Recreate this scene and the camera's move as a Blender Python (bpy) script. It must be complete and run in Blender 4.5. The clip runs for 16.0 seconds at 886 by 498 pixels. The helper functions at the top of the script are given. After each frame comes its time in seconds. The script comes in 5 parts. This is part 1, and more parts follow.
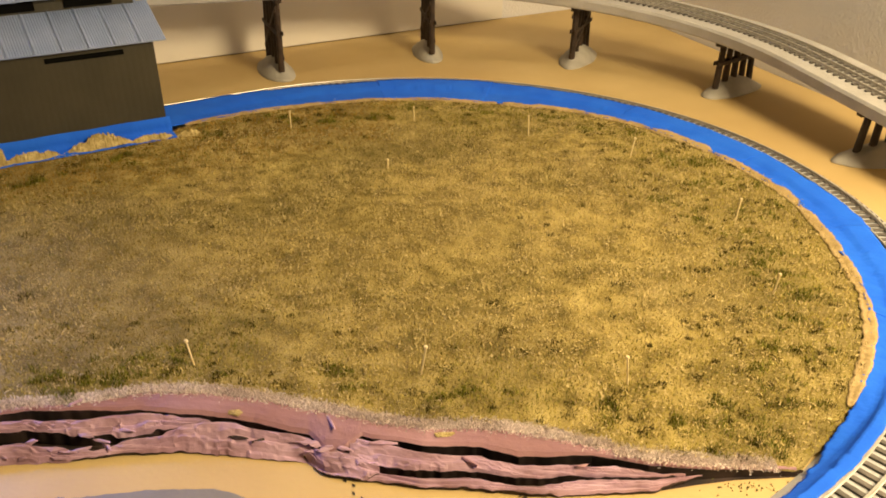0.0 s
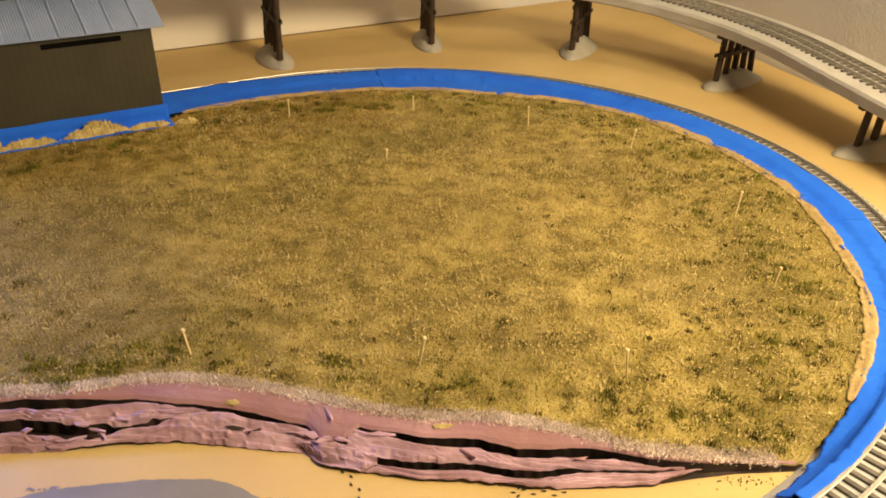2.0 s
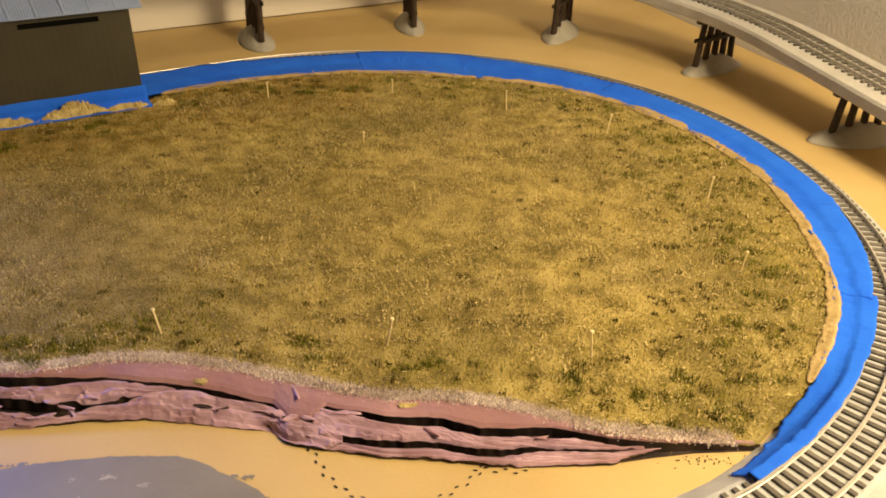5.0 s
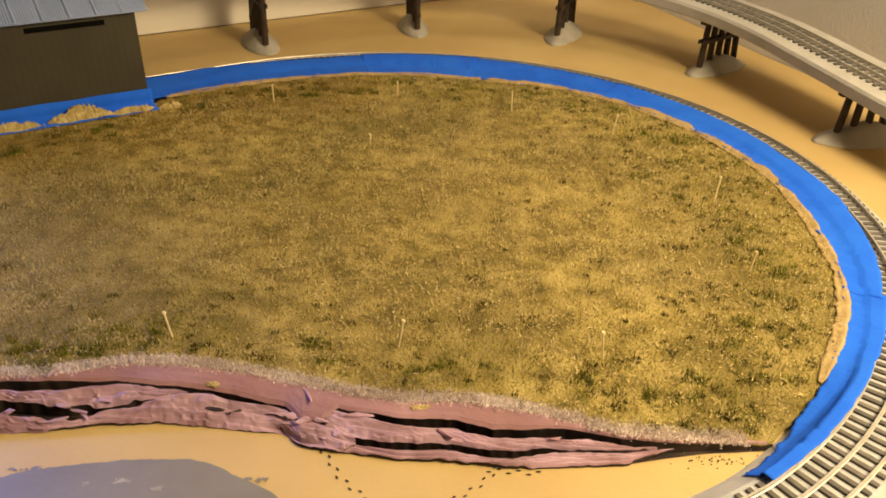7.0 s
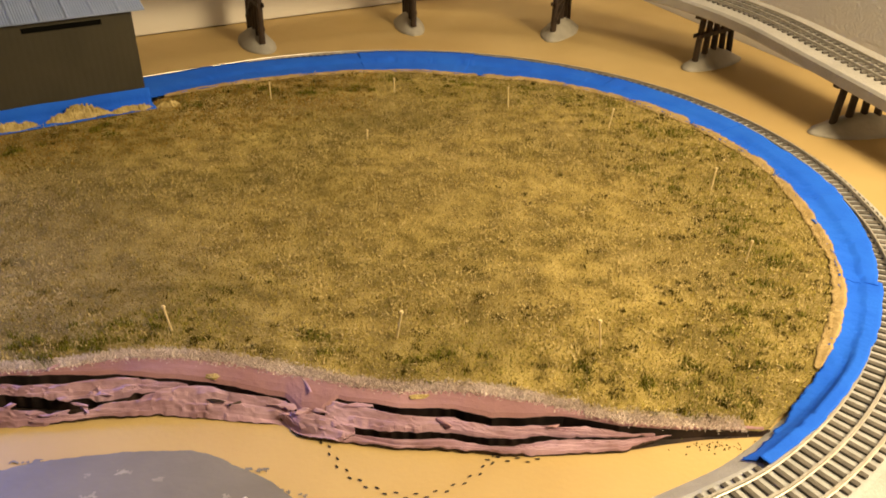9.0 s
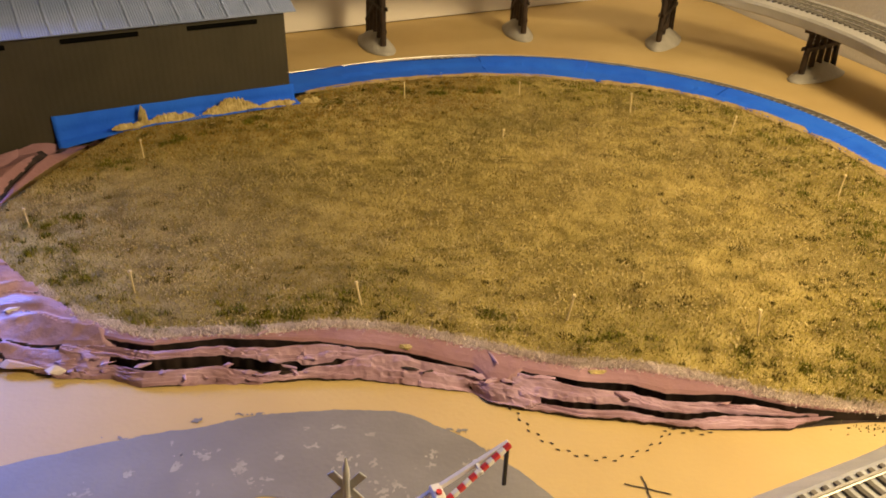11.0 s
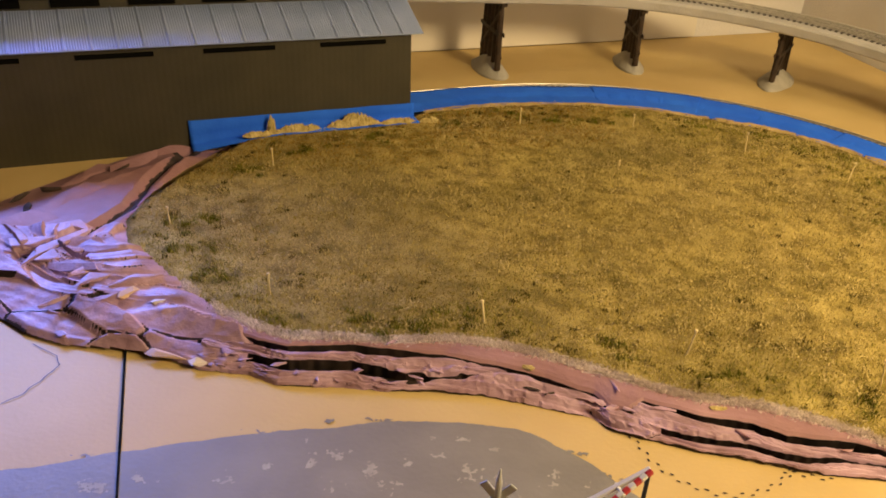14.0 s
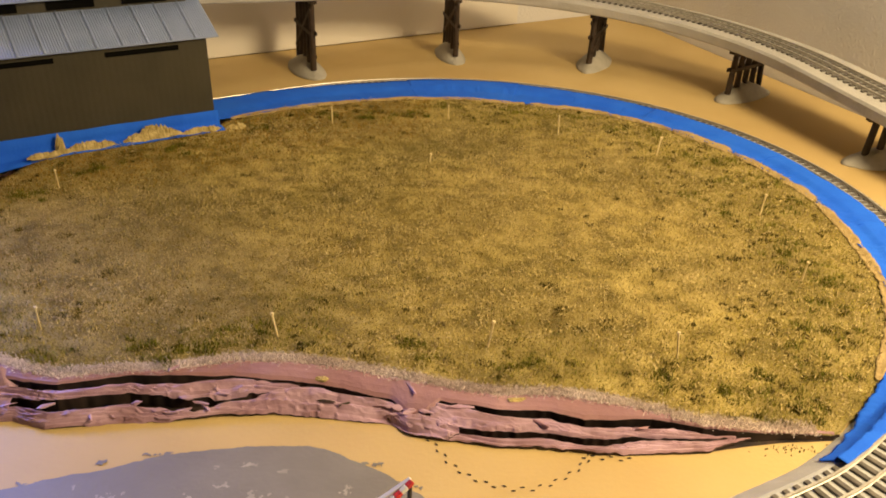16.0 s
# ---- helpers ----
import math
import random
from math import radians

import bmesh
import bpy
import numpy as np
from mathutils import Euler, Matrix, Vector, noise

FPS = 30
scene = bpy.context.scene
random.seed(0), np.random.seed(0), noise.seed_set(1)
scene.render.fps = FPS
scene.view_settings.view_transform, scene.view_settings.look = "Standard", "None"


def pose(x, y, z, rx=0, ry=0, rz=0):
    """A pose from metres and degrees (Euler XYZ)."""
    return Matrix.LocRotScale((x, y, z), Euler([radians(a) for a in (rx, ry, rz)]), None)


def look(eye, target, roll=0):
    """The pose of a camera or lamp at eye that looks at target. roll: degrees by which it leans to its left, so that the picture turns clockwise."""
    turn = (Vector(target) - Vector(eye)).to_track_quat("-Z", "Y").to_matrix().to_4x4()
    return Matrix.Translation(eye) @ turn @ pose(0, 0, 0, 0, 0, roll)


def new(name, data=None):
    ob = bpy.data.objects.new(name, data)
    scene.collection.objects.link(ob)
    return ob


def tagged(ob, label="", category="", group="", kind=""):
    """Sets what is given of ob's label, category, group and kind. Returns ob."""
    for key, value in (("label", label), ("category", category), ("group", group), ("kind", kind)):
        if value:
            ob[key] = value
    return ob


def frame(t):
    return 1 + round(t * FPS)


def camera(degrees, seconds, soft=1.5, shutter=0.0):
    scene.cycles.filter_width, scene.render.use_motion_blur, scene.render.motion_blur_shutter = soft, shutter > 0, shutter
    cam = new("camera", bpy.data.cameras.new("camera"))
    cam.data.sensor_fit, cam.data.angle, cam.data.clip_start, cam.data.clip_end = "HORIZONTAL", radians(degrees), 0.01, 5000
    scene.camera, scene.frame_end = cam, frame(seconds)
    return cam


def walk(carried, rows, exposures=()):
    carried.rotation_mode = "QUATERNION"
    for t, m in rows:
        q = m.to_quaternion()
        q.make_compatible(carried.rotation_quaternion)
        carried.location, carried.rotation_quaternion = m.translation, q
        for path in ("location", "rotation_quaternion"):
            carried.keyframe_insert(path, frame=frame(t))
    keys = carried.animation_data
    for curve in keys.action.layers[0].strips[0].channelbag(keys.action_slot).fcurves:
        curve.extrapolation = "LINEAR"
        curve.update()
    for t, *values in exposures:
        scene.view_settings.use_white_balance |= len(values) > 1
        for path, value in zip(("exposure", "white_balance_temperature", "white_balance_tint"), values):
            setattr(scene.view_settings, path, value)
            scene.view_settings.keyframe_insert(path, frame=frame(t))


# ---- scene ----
cam = camera(53.1, 16.0, soft=1.8)
PATH = [
    (0, (0.012, 0.03, 0.394), (0.009, 1.785, -0.564), 1.0),
    (0.5, (0.012, 0.032, 0.394), (0.011, 1.786, -0.566), 1.2),
    (1, (0.017, 0.03, 0.396), (0.022, 1.782, -0.568), 1.4),
    (1.5, (0.013, 0.031, 0.395), (0.02, 1.781, -0.574), 1.5),
    (2, (0.01, 0.034, 0.391), (0.015, 1.78, -0.584), 1.6),
    (2.5, (0.014, 0.035, 0.391), (0.022, 1.777, -0.592), 1.8),
    (3, (0.019, 0.032, 0.391), (0.034, 1.77, -0.599), 2.1),
    (3.5, (0.023, 0.036, 0.386), (0.038, 1.767, -0.616), 2.3),
    (4, (0.027, 0.032, 0.39), (0.047, 1.761, -0.616), 2.4),
    (6.5, (0.026, 0.026, 0.395), (0.053, 1.754, -0.611), 2.1),
    (7, (0.019, 0.027, 0.394), (0.044, 1.757, -0.609), 2.0),
    (7.5, (0.022, 0.021, 0.387), (0.049, 1.751, -0.617), 1.8),
    (8, (0.022, 0.022, 0.388), (0.052, 1.753, -0.613), 1.5),
    (10.3, (0.008, -0.001, 0.395), (0.03, 1.731, -0.604), 1.4),
    (10.5, (-0.01, -0.014, 0.398), (0.006, 1.717, -0.603), 1.7),
    (10.6, (-0.011, -0.02, 0.399), (-0.028, 1.71, -0.604), 1.3),
    (11, (-0.083, -0.038, 0.402), (-0.137, 1.699, -0.588), 2.1),
    (11.5, (-0.164, -0.08, 0.399), (-0.277, 1.655, -0.591), 3.0),
    (12, (-0.169, -0.084, 0.401), (-0.354, 1.648, -0.582), 4.7),
    (12.5, (-0.167, -0.062, 0.407), (-0.371, 1.67, -0.572), 4.5),
    (13, (-0.151, -0.062, 0.411), (-0.367, 1.671, -0.564), 4.3),
    (13.5, (-0.14, -0.067, 0.41), (-0.356, 1.67, -0.558), 4.2),
    (14, (-0.129, -0.061, 0.412), (-0.338, 1.681, -0.546), 3.9),
    (14.5, (-0.118, -0.055, 0.414), (-0.313, 1.695, -0.535), 3.0),
    (15, (-0.103, -0.045, 0.408), (-0.279, 1.708, -0.538), 2.3),
    (15.5, (-0.077, -0.032, 0.407), (-0.145, 1.729, -0.539), 2.4),
    (16, (-0.056, -0.026, 0.403), (-0.007, 1.735, -0.543), 2.6),
]
walk(cam, [(t, look(eye, target, roll)) for t, eye, target, roll in PATH], exposures=((0, 0.10, 6500, 10), (2.6, 0.09, 6500, 10), (3.5, -0.06, 6500, 10), (6.5, -0.06, 6500, 10), (8.2, -0.09, 6500, 10), (10.5, -0.11, 6700, 10), (11.8, -0.15, 7150, 10), (14.3, -0.12, 7300, 10), (15.2, -0.10, 7200, 10), (16, -0.04, 6700, 10)))

# ---- world and lights ----
world = bpy.data.worlds.new("world")
scene.world = world
world.use_nodes = True
world.node_tree.nodes["Background"].inputs[0].default_value = (0.5, 0.6, 0.9, 1)
world.node_tree.nodes["Background"].inputs[1].default_value = 0.15


def area_lamp(name, eye, target, size, size_y, watts, colour):
    data = bpy.data.lights.new(name, "AREA")
    data.shape, data.size, data.size_y, data.energy, data.color = "RECTANGLE", size, size_y, watts, colour
    ob = new(name, data)
    ob.matrix_world = look(eye, target)
    return ob


area_lamp("hanging_lamp_light", (0.70, 0.30, 0.74), (0.49, 0.57, 0), 0.30, 0.30, 19.5, (1.0, 0.765, 0.425))
area_lamp("ceiling_lamp_light", (0.52, 1.15, 1.5), (0.44, 1.1, 0), 0.5, 0.5, 7.6, (1.0, 0.80, 0.54))
# daylight through the window behind the shed
AW = radians(30.4)
WIN = Vector((-0.30 * math.cos(AW) - 1.35 * math.sin(AW), -0.30 * math.sin(AW) + 1.35 * math.cos(AW), 0.365))
window_lamp = area_lamp("window_light", WIN, (-0.64, 0.38, 0.0), 0.34, 0.17, 4.8, (0.15, 0.255, 1.0))
window_lamp.data.spread = radians(76)


# ---- materials ----


def material(name, colours, scale=20.0, rough=0.7, bump=0.0, bump_scale=200.0, metal=0.0, second=None, second_scale=4.0, second_amount=0.5, spread=(0.35, 0.65), vary=0.0, island=False, spec=0.5):
    """A mottled surface: colours over one noise, a second colour over a larger one, grain as bump, and a little change from piece to piece."""
    m = bpy.data.materials.new(name)
    m.use_nodes = True
    nt = m.node_tree
    n, l = nt.nodes, nt.links
    bsdf = n["Principled BSDF"]
    bsdf.inputs["Roughness"].default_value, bsdf.inputs["Metallic"].default_value = rough, metal
    bsdf.inputs["Specular IOR Level"].default_value = spec
    tc = n.new("ShaderNodeNewGeometry")
    pos = tc.outputs["Position"]
    tex = n.new("ShaderNodeTexNoise")
    tex.inputs["Scale"].default_value, tex.inputs["Detail"].default_value = scale, 6
    l.new(pos, tex.inputs["Vector"])
    ramp = n.new("ShaderNodeValToRGB")
    while len(ramp.color_ramp.elements) < len(colours):
        ramp.color_ramp.elements.new(0.5)
    for k, c in enumerate(colours):
        e = ramp.color_ramp.elements[k]
        e.position = spread[0] + (spread[1] - spread[0]) * k / max(1, len(colours) - 1)
        e.color = (*c, 1)
    l.new(tex.outputs["Fac"], ramp.inputs["Fac"])
    out = ramp.outputs["Color"]
    if second:
        tex2 = n.new("ShaderNodeTexNoise")
        tex2.inputs["Scale"].default_value, tex2.inputs["Detail"].default_value = second_scale, 4
        l.new(pos, tex2.inputs["Vector"])
        r2 = n.new("ShaderNodeMapRange")
        r2.inputs["From Min"].default_value, r2.inputs["From Max"].default_value = 0.4, 0.65
        r2.inputs["To Max"].default_value = second_amount
        l.new(tex2.outputs["Fac"], r2.inputs["Value"])
        mix = n.new("ShaderNodeMix")
        mix.data_type = "RGBA"
        l.new(r2.outputs["Result"], mix.inputs["Factor"])
        l.new(out, mix.inputs["A"])
        mix.inputs["B"].default_value = (*second, 1)
        out = mix.outputs["Result"]
    if vary:
        rnd = tc.outputs["Random Per Island"] if island else n.new("ShaderNodeObjectInfo").outputs["Random"]
        mr = n.new("ShaderNodeMapRange")
        mr.inputs["To Min"].default_value, mr.inputs["To Max"].default_value = 1 - vary, 1 + vary
        l.new(rnd, mr.inputs["Value"])
        hsv = n.new("ShaderNodeHueSaturation")
        l.new(mr.outputs["Result"], hsv.inputs["Value"])
        l.new(out, hsv.inputs["Color"])
        out = hsv.outputs["Color"]
    l.new(out, bsdf.inputs["Base Color"])
    if bump:
        t3 = n.new("ShaderNodeTexNoise")
        t3.inputs["Scale"].default_value, t3.inputs["Detail"].default_value = bump_scale, 5
        l.new(pos, t3.inputs["Vector"])
        bn = n.new("ShaderNodeBump")
        bn.inputs["Strength"].default_value, bn.inputs["Distance"].default_value = bump, 0.002
        l.new(t3.outputs["Fac"], bn.inputs["Height"])
        l.new(bn.outputs["Normal"], bsdf.inputs["Normal"])
    return m


M_TABLE = material("tan_paint", [(0.54, 0.395, 0.17), (0.60, 0.445, 0.20)], 9, 0.62, 0.12, 260, second=(0.45, 0.30, 0.12), second_scale=3, second_amount=0.5, spec=0.28)
M_WALL = material("white_plaster", [(0.70, 0.69, 0.70), (0.79, 0.78, 0.80)], 6, 0.9, 0.6, 240, second=(0.65, 0.63, 0.63), second_scale=2)
M_PANEL = material("pale_board", [(0.74, 0.70, 0.64), (0.79, 0.75, 0.69)], 3, 0.8, 0.1, 60)
# colours for the unseen ceiling and walls, kept dark to limit bounced light
M_CEIL = material("unseen_dark_ceiling", [(0.26, 0.21, 0.16), (0.33, 0.27, 0.21)], 4, 0.9)
M_ROOM = material("unseen_dark_wall", [(0.24, 0.18, 0.12), (0.31, 0.24, 0.17)], 5, 0.8)
M_FLOOR = material("room_floor_carpet", [(0.16, 0.13, 0.1), (0.22, 0.18, 0.14)], 40, 0.95)
M_EDGE = material("plywood_edge", [(0.30, 0.2, 0.1), (0.4, 0.28, 0.15)], 30, 0.8)
M_TURF = material("straw_turf", [(0.17, 0.128, 0.027), (0.35, 0.268, 0.074), (0.50, 0.39, 0.13)], 45, 0.95, 0.9, 500, second=(0.15, 0.115, 0.035), second_scale=5, second_amount=0.7)
M_FIBRE = material("static_grass_fibre", [(0.32, 0.245, 0.065), (0.48, 0.37, 0.115), (0.60, 0.48, 0.18)], 9, 0.75, second=(0.28, 0.21, 0.05), second_scale=6, second_amount=0.5, vary=0.6, island=True, spec=0.06, spread=(0.3, 0.68))
M_GREEN = material("green_grass_fibre", [(0.10, 0.108, 0.009), (0.19, 0.185, 0.022)], 60, 0.85, vary=0.5, island=True, spec=0.2)
M_BEIGE = material("bleached_and_daylit_grass_fibre", [(0.44, 0.345, 0.15), (0.60, 0.48, 0.235)], 20, 0.8, vary=0.3, island=True, spec=0.05)
M_BROWNGRASS = material("brown_grass_fibre", [(0.20, 0.145, 0.035), (0.30, 0.22, 0.06)], 30, 0.8, vary=0.35, island=True, spec=0.05)
M_GOLDEN = material("golden_green_grass_fibre", [(0.24, 0.205, 0.03), (0.42, 0.34, 0.07)], 40, 0.8, vary=0.4, island=True, spec=0.05)
M_FLECK = material("dark_grass_clump", [(0.055, 0.045, 0.010), (0.105, 0.085, 0.018)], 60, 0.9, vary=0.5, island=True, spec=0.05)
M_STRAW = material("pale_straw", [(0.46, 0.35, 0.15), (0.62, 0.50, 0.25)], 60, 0.8, vary=0.3, island=True, spec=0.1)
M_OLIVEGRASS = material("olive_grass_fibre", [(0.15, 0.128, 0.036), (0.24, 0.20, 0.062)], 40, 0.8, vary=0.35, island=True, spec=0.05)
# red-brown that puts the shed's shade from blue daylight into the grass colour
M_SHED_SHADE = material("shed_shade_grass_fibre", [(0.23, 0.125, 0.016), (0.37, 0.21, 0.034)], 30, 0.8, vary=0.5, island=True, spec=0.05)
M_PEACH = material("peach_foam_chip", [(0.55, 0.36, 0.22), (0.62, 0.43, 0.28)], 60, 0.7)
M_PALE = material("pale_foam_chip", [(0.62, 0.54, 0.58), (0.70, 0.63, 0.66)], 60, 0.7)
M_FOAM = material("pink_foam", [(0.32, 0.168, 0.20), (0.40, 0.225, 0.26)], 25, 0.6, 0.35, 160, second=(0.26, 0.125, 0.12), second_scale=12, second_amount=0.6)
M_FOAM_CUT = material("cut_pink_foam", [(0.42, 0.255, 0.35), (0.56, 0.37, 0.48)], 40, 0.55, 0.6, 120, second=(0.20, 0.10, 0.105), second_scale=34, second_amount=0.6)
# Shade in the foam's cracks put into a near-black colour; also used for dark chips.
M_CREVICE = material("crack_shade_and_stain", [(0.012, 0.007, 0.006), (0.05, 0.028, 0.022)], 60, 0.8)
M_FRINGE = material("pale_glue_fringe", [(0.64, 0.54, 0.49), (0.82, 0.73, 0.68)], 30, 0.8, vary=0.25, island=True, spec=0.1)
M_TAPE = material("blue_masking_tape", [(0.014, 0.122, 0.80), (0.018, 0.145, 0.88)], 30, 0.8, 0.25, 300, second=(0.022, 0.16, 0.84), second_scale=15, second_amount=0.5, vary=0.05, spec=0.15)
M_PASTE = material("tan_plaster_smear", [(0.34, 0.255, 0.085), (0.56, 0.44, 0.19)], 110, 0.85, 1.0, 260)
M_SMEAR = material("tan_glue_paper", [(0.33, 0.235, 0.095), (0.45, 0.33, 0.15)], 60, 0.85, 0.9, 200)
M_BED = material("grey_plastic_roadbed", [(0.38, 0.385, 0.395), (0.46, 0.465, 0.475)], 60, 0.6, 0.3, 500)
M_TIE = material("dark_brown_sleeper", [(0.085, 0.075, 0.066), (0.13, 0.115, 0.10)], 120, 0.6, vary=0.25)
M_RAIL = material("nickel_rail", [(0.50, 0.47, 0.42), (0.60, 0.57, 0.52)], 80, 0.4, metal=0.6)
M_DECK = material("pale_grey_deck_paint", [(0.42, 0.405, 0.385), (0.49, 0.475, 0.455)], 30, 0.75, 0.5, 240)
M_WOOD = material("dark_stained_timber", [(0.022, 0.012, 0.007), (0.046, 0.026, 0.016)], 90, 0.65, 0.3, 400, vary=0.3)
M_MOUND = material("grey_plaster", [(0.36, 0.34, 0.30), (0.45, 0.43, 0.39)], 40, 0.75, 0.5, 150)
M_SHED = material("black_olive_siding", [(0.038, 0.033, 0.018), (0.050, 0.043, 0.025)], 20, 0.6, 0.1, 300)
M_SLOT = material("black_opening", [(0.003, 0.003, 0.003), (0.005, 0.005, 0.004)], 20, 0.9, spec=0.05)
# neutral metal sheet, with the blue light falling on it put into the colour
M_ROOF = material("blue_lit_galvanised_sheet", [(0.30, 0.39, 0.64), (0.36, 0.45, 0.71)], 25, 0.42, 0.1, 150, metal=0.35, vary=0.06)
M_GREY = material("grey_road_paint", [(0.20, 0.185, 0.165), (0.245, 0.23, 0.205)], 18, 0.6, 0.2, 250, second=(0.185, 0.17, 0.15), second_scale=8)
M_SCUFF = material("pale_paint_scuff", [(0.29, 0.265, 0.225), (0.40, 0.365, 0.315)], 90, 0.7)
M_BLUE = material("blue_water_paint", [(0.075, 0.18, 0.46), (0.12, 0.25, 0.54)], 30, 0.5)
M_INK = material("black_marker_ink", [(0.02, 0.015, 0.01), (0.035, 0.028, 0.02)], 80, 0.6)
M_PIN = material("bamboo_pin", [(0.68, 0.54, 0.28), (0.78, 0.65, 0.38)], 100, 0.6, vary=0.15)
M_WHITE = material("white_plastic", [(0.72, 0.70, 0.67), (0.80, 0.78, 0.75)], 40, 0.4)
M_RED = material("red_plastic", [(0.50, 0.03, 0.03), (0.60, 0.05, 0.04)], 60, 0.4)
M_SILVER = material("silver_plastic", [(0.42, 0.43, 0.45), (0.54, 0.55, 0.57)], 60, 0.35, metal=0.1)
M_BLACK = material("black_plastic", [(0.012, 0.011, 0.01), (0.025, 0.022, 0.02)], 60, 0.45)
M_OLIVE = material("olive_scatter", [(0.07, 0.075, 0.02), (0.13, 0.12, 0.04)], 120, 0.95, 0.9, 300)

# ---- builders ----
rng = random.Random(7)


def lerp_table(x, table):
    """Straight-line value in a table of (x, value...) rows, sorted by x."""
    if x <= table[0][0]:
        return table[0][1:] if len(table[0]) > 2 else table[0][1]
    for (x0, *a), (x1, *b) in zip(table, table[1:]):
        if x <= x1:
            f = (x - x0) / (x1 - x0)
            r = [p + (q - p) * f for p, q in zip(a, b)]
            return r if len(r) > 1 else r[0]
    return table[-1][1:] if len(table[-1]) > 2 else table[-1][1]


def nz(x, y, z=0.0):
    return noise.noise((x, y, z))


def mesh_from(name, verts, faces, mats, indices=None, smooth=False):
    me = bpy.data.meshes.new(name)
    me.from_pydata([tuple(v) for v in verts], [], faces)
    for m in mats if isinstance(mats, (list, tuple)) else [mats]:
        me.materials.append(m)
    if indices is not None:
        me.polygons.foreach_set("material_index", indices)
    if smooth:
        me.polygons.foreach_set("use_smooth", [True] * len(me.polygons))
    me.update()
    return me


def thing(name, label, category, m=None, group="", kind=""):
    ob = tagged(new(name), label, category, group, kind)
    if m is not None:
        ob.matrix_world = m
    return ob


def piece(name, me, parent=None, m=None, label=""):
    ob = new(name, me)
    if parent:
        ob.parent = parent
    if m is not None:
        ob.matrix_basis = m
    if label:
        ob["label"] = label
    return ob


def part(name, bm, mat, parent, label="", m=None, smooth=False):
    me = bpy.data.meshes.new(name)
    bm.normal_update()
    bm.to_mesh(me)
    bm.free()
    me.materials.append(mat)
    if smooth:
        me.polygons.foreach_set("use_smooth", [True] * len(me.polygons))
    return piece(name, me, parent, m, label)


def box(bm, sx, sy, sz, m=None, bevel=0.0):
    """A box with its base centre at the origin of m."""
    g = bmesh.ops.create_cube(bm, size=1.0, matrix=(m or Matrix()) @ Matrix.Translation((0, 0, sz / 2)) @ Matrix.Diagonal((sx, sy, sz, 1)))
    if bevel:
        es = {e for v in g["verts"] for e in v.link_edges}
        bmesh.ops.bevel(bm, geom=list(es), offset=bevel, segments=1, affect="EDGES")
    return bm


def boxed(sx, sy, sz, bevel=0.0, m=None):
    return box(bmesh.new(), sx, sy, sz, m, bevel)


def rod(bm, a, b, r0, r1=None, seg=8):
    """A tapered rod from a to b."""
    a, b = Vector(a), Vector(b)
    q = (b - a).to_track_quat("Z", "Y").to_matrix().to_4x4()
    bmesh.ops.create_cone(bm, cap_ends=True, segments=seg, radius1=r0, radius2=r0 if r1 is None else r1, depth=(b - a).length, matrix=Matrix.Translation((a + b) / 2) @ q)
    return bm


def slab(points, z0, z1):
    """A flat prism over a plan outline."""
    bm = bmesh.new()
    top = [bm.verts.new((x, y, z1)) for x, y in points]
    low = [bm.verts.new((x, y, z0)) for x, y in points]
    n = len(points)
    bm.faces.new(top)
    bm.faces.new(low[::-1])
    for k in range(n):
        bm.faces.new((low[k], low[(k + 1) % n], top[(k + 1) % n], top[k]))
    bmesh.ops.recalc_face_normals(bm, faces=bm.faces)
    return bm


def sweep(path, profile, closed_ends=True):
    """A profile of (across, up) carried along rows of (x, y, z, nx, ny), where n points across."""
    verts, faces = [], []
    k = len(profile)
    for x, y, z, nx, ny in path:
        verts += [(x + nx * a, y + ny * a, z + u) for a, u in profile]
    for i in range(len(path) - 1):
        for j in range(k):
            faces.append((i * k + j, i * k + (j + 1) % k, (i + 1) * k + (j + 1) % k, (i + 1) * k + j))
    if closed_ends:
        faces.append(tuple(range(k))[::-1])
        faces.append(tuple((len(path) - 1) * k + j for j in range(k)))
    return verts, faces


def swept(name, path, profile, mat, parent, label="", smooth=False):
    v, f = sweep(path, profile)
    me = mesh_from(name, v, f, mat, smooth=smooth)
    bm = bmesh.new()
    bm.from_mesh(me)
    bmesh.ops.recalc_face_normals(bm, faces=bm.faces)
    bm.to_mesh(me)
    bm.free()
    return piece(name, me, parent, None, label)


# ---- room ----
AX = radians(30.4)
U = Vector((math.cos(AX), math.sin(AX), 0))
V = Vector((-math.sin(AX), math.cos(AX), 0))


def uv(u, v):
    p = U * u + V * v
    return (p.x, p.y)


CORNER = Vector((0.315, 1.737, 0))
RW = Vector((0.394, -0.919, 0)).normalized()


def wall_between(name, a, b, z0, z1, thick, mat, label):
    a, b = Vector((*a, 0)), Vector((*b, 0))
    d = (b - a).normalized()
    out = Vector((d.y, -d.x, 0)) * thick
    bm = slab([(a.x, a.y), (b.x, b.y), (b.x + out.x, b.y + out.y), (a.x + out.x, a.y + out.y)], z0, z1)
    ob = part(name, bm, mat, None)
    return tagged(ob, label, "wall", kind="structure")


far_right = CORNER + RW * 4.2
wall_between("wall_back", tuple(CORNER[:2]), uv(-0.10, 1.337), -0.95, 1.55, 0.1, M_WALL, "pale textured plaster wall behind the railway layout")
wall_between("wall_back", uv(-0.50, 1.337), uv(-2.45, 1.337), -0.95, 1.55, 0.1, M_WALL, "pale textured plaster wall beside a window opening")
wall_between("wall_back", uv(-0.10, 1.337), uv(-0.50, 1.337), -0.95, 0.27, 0.1, M_WALL, "pale textured plaster wall under a window opening")
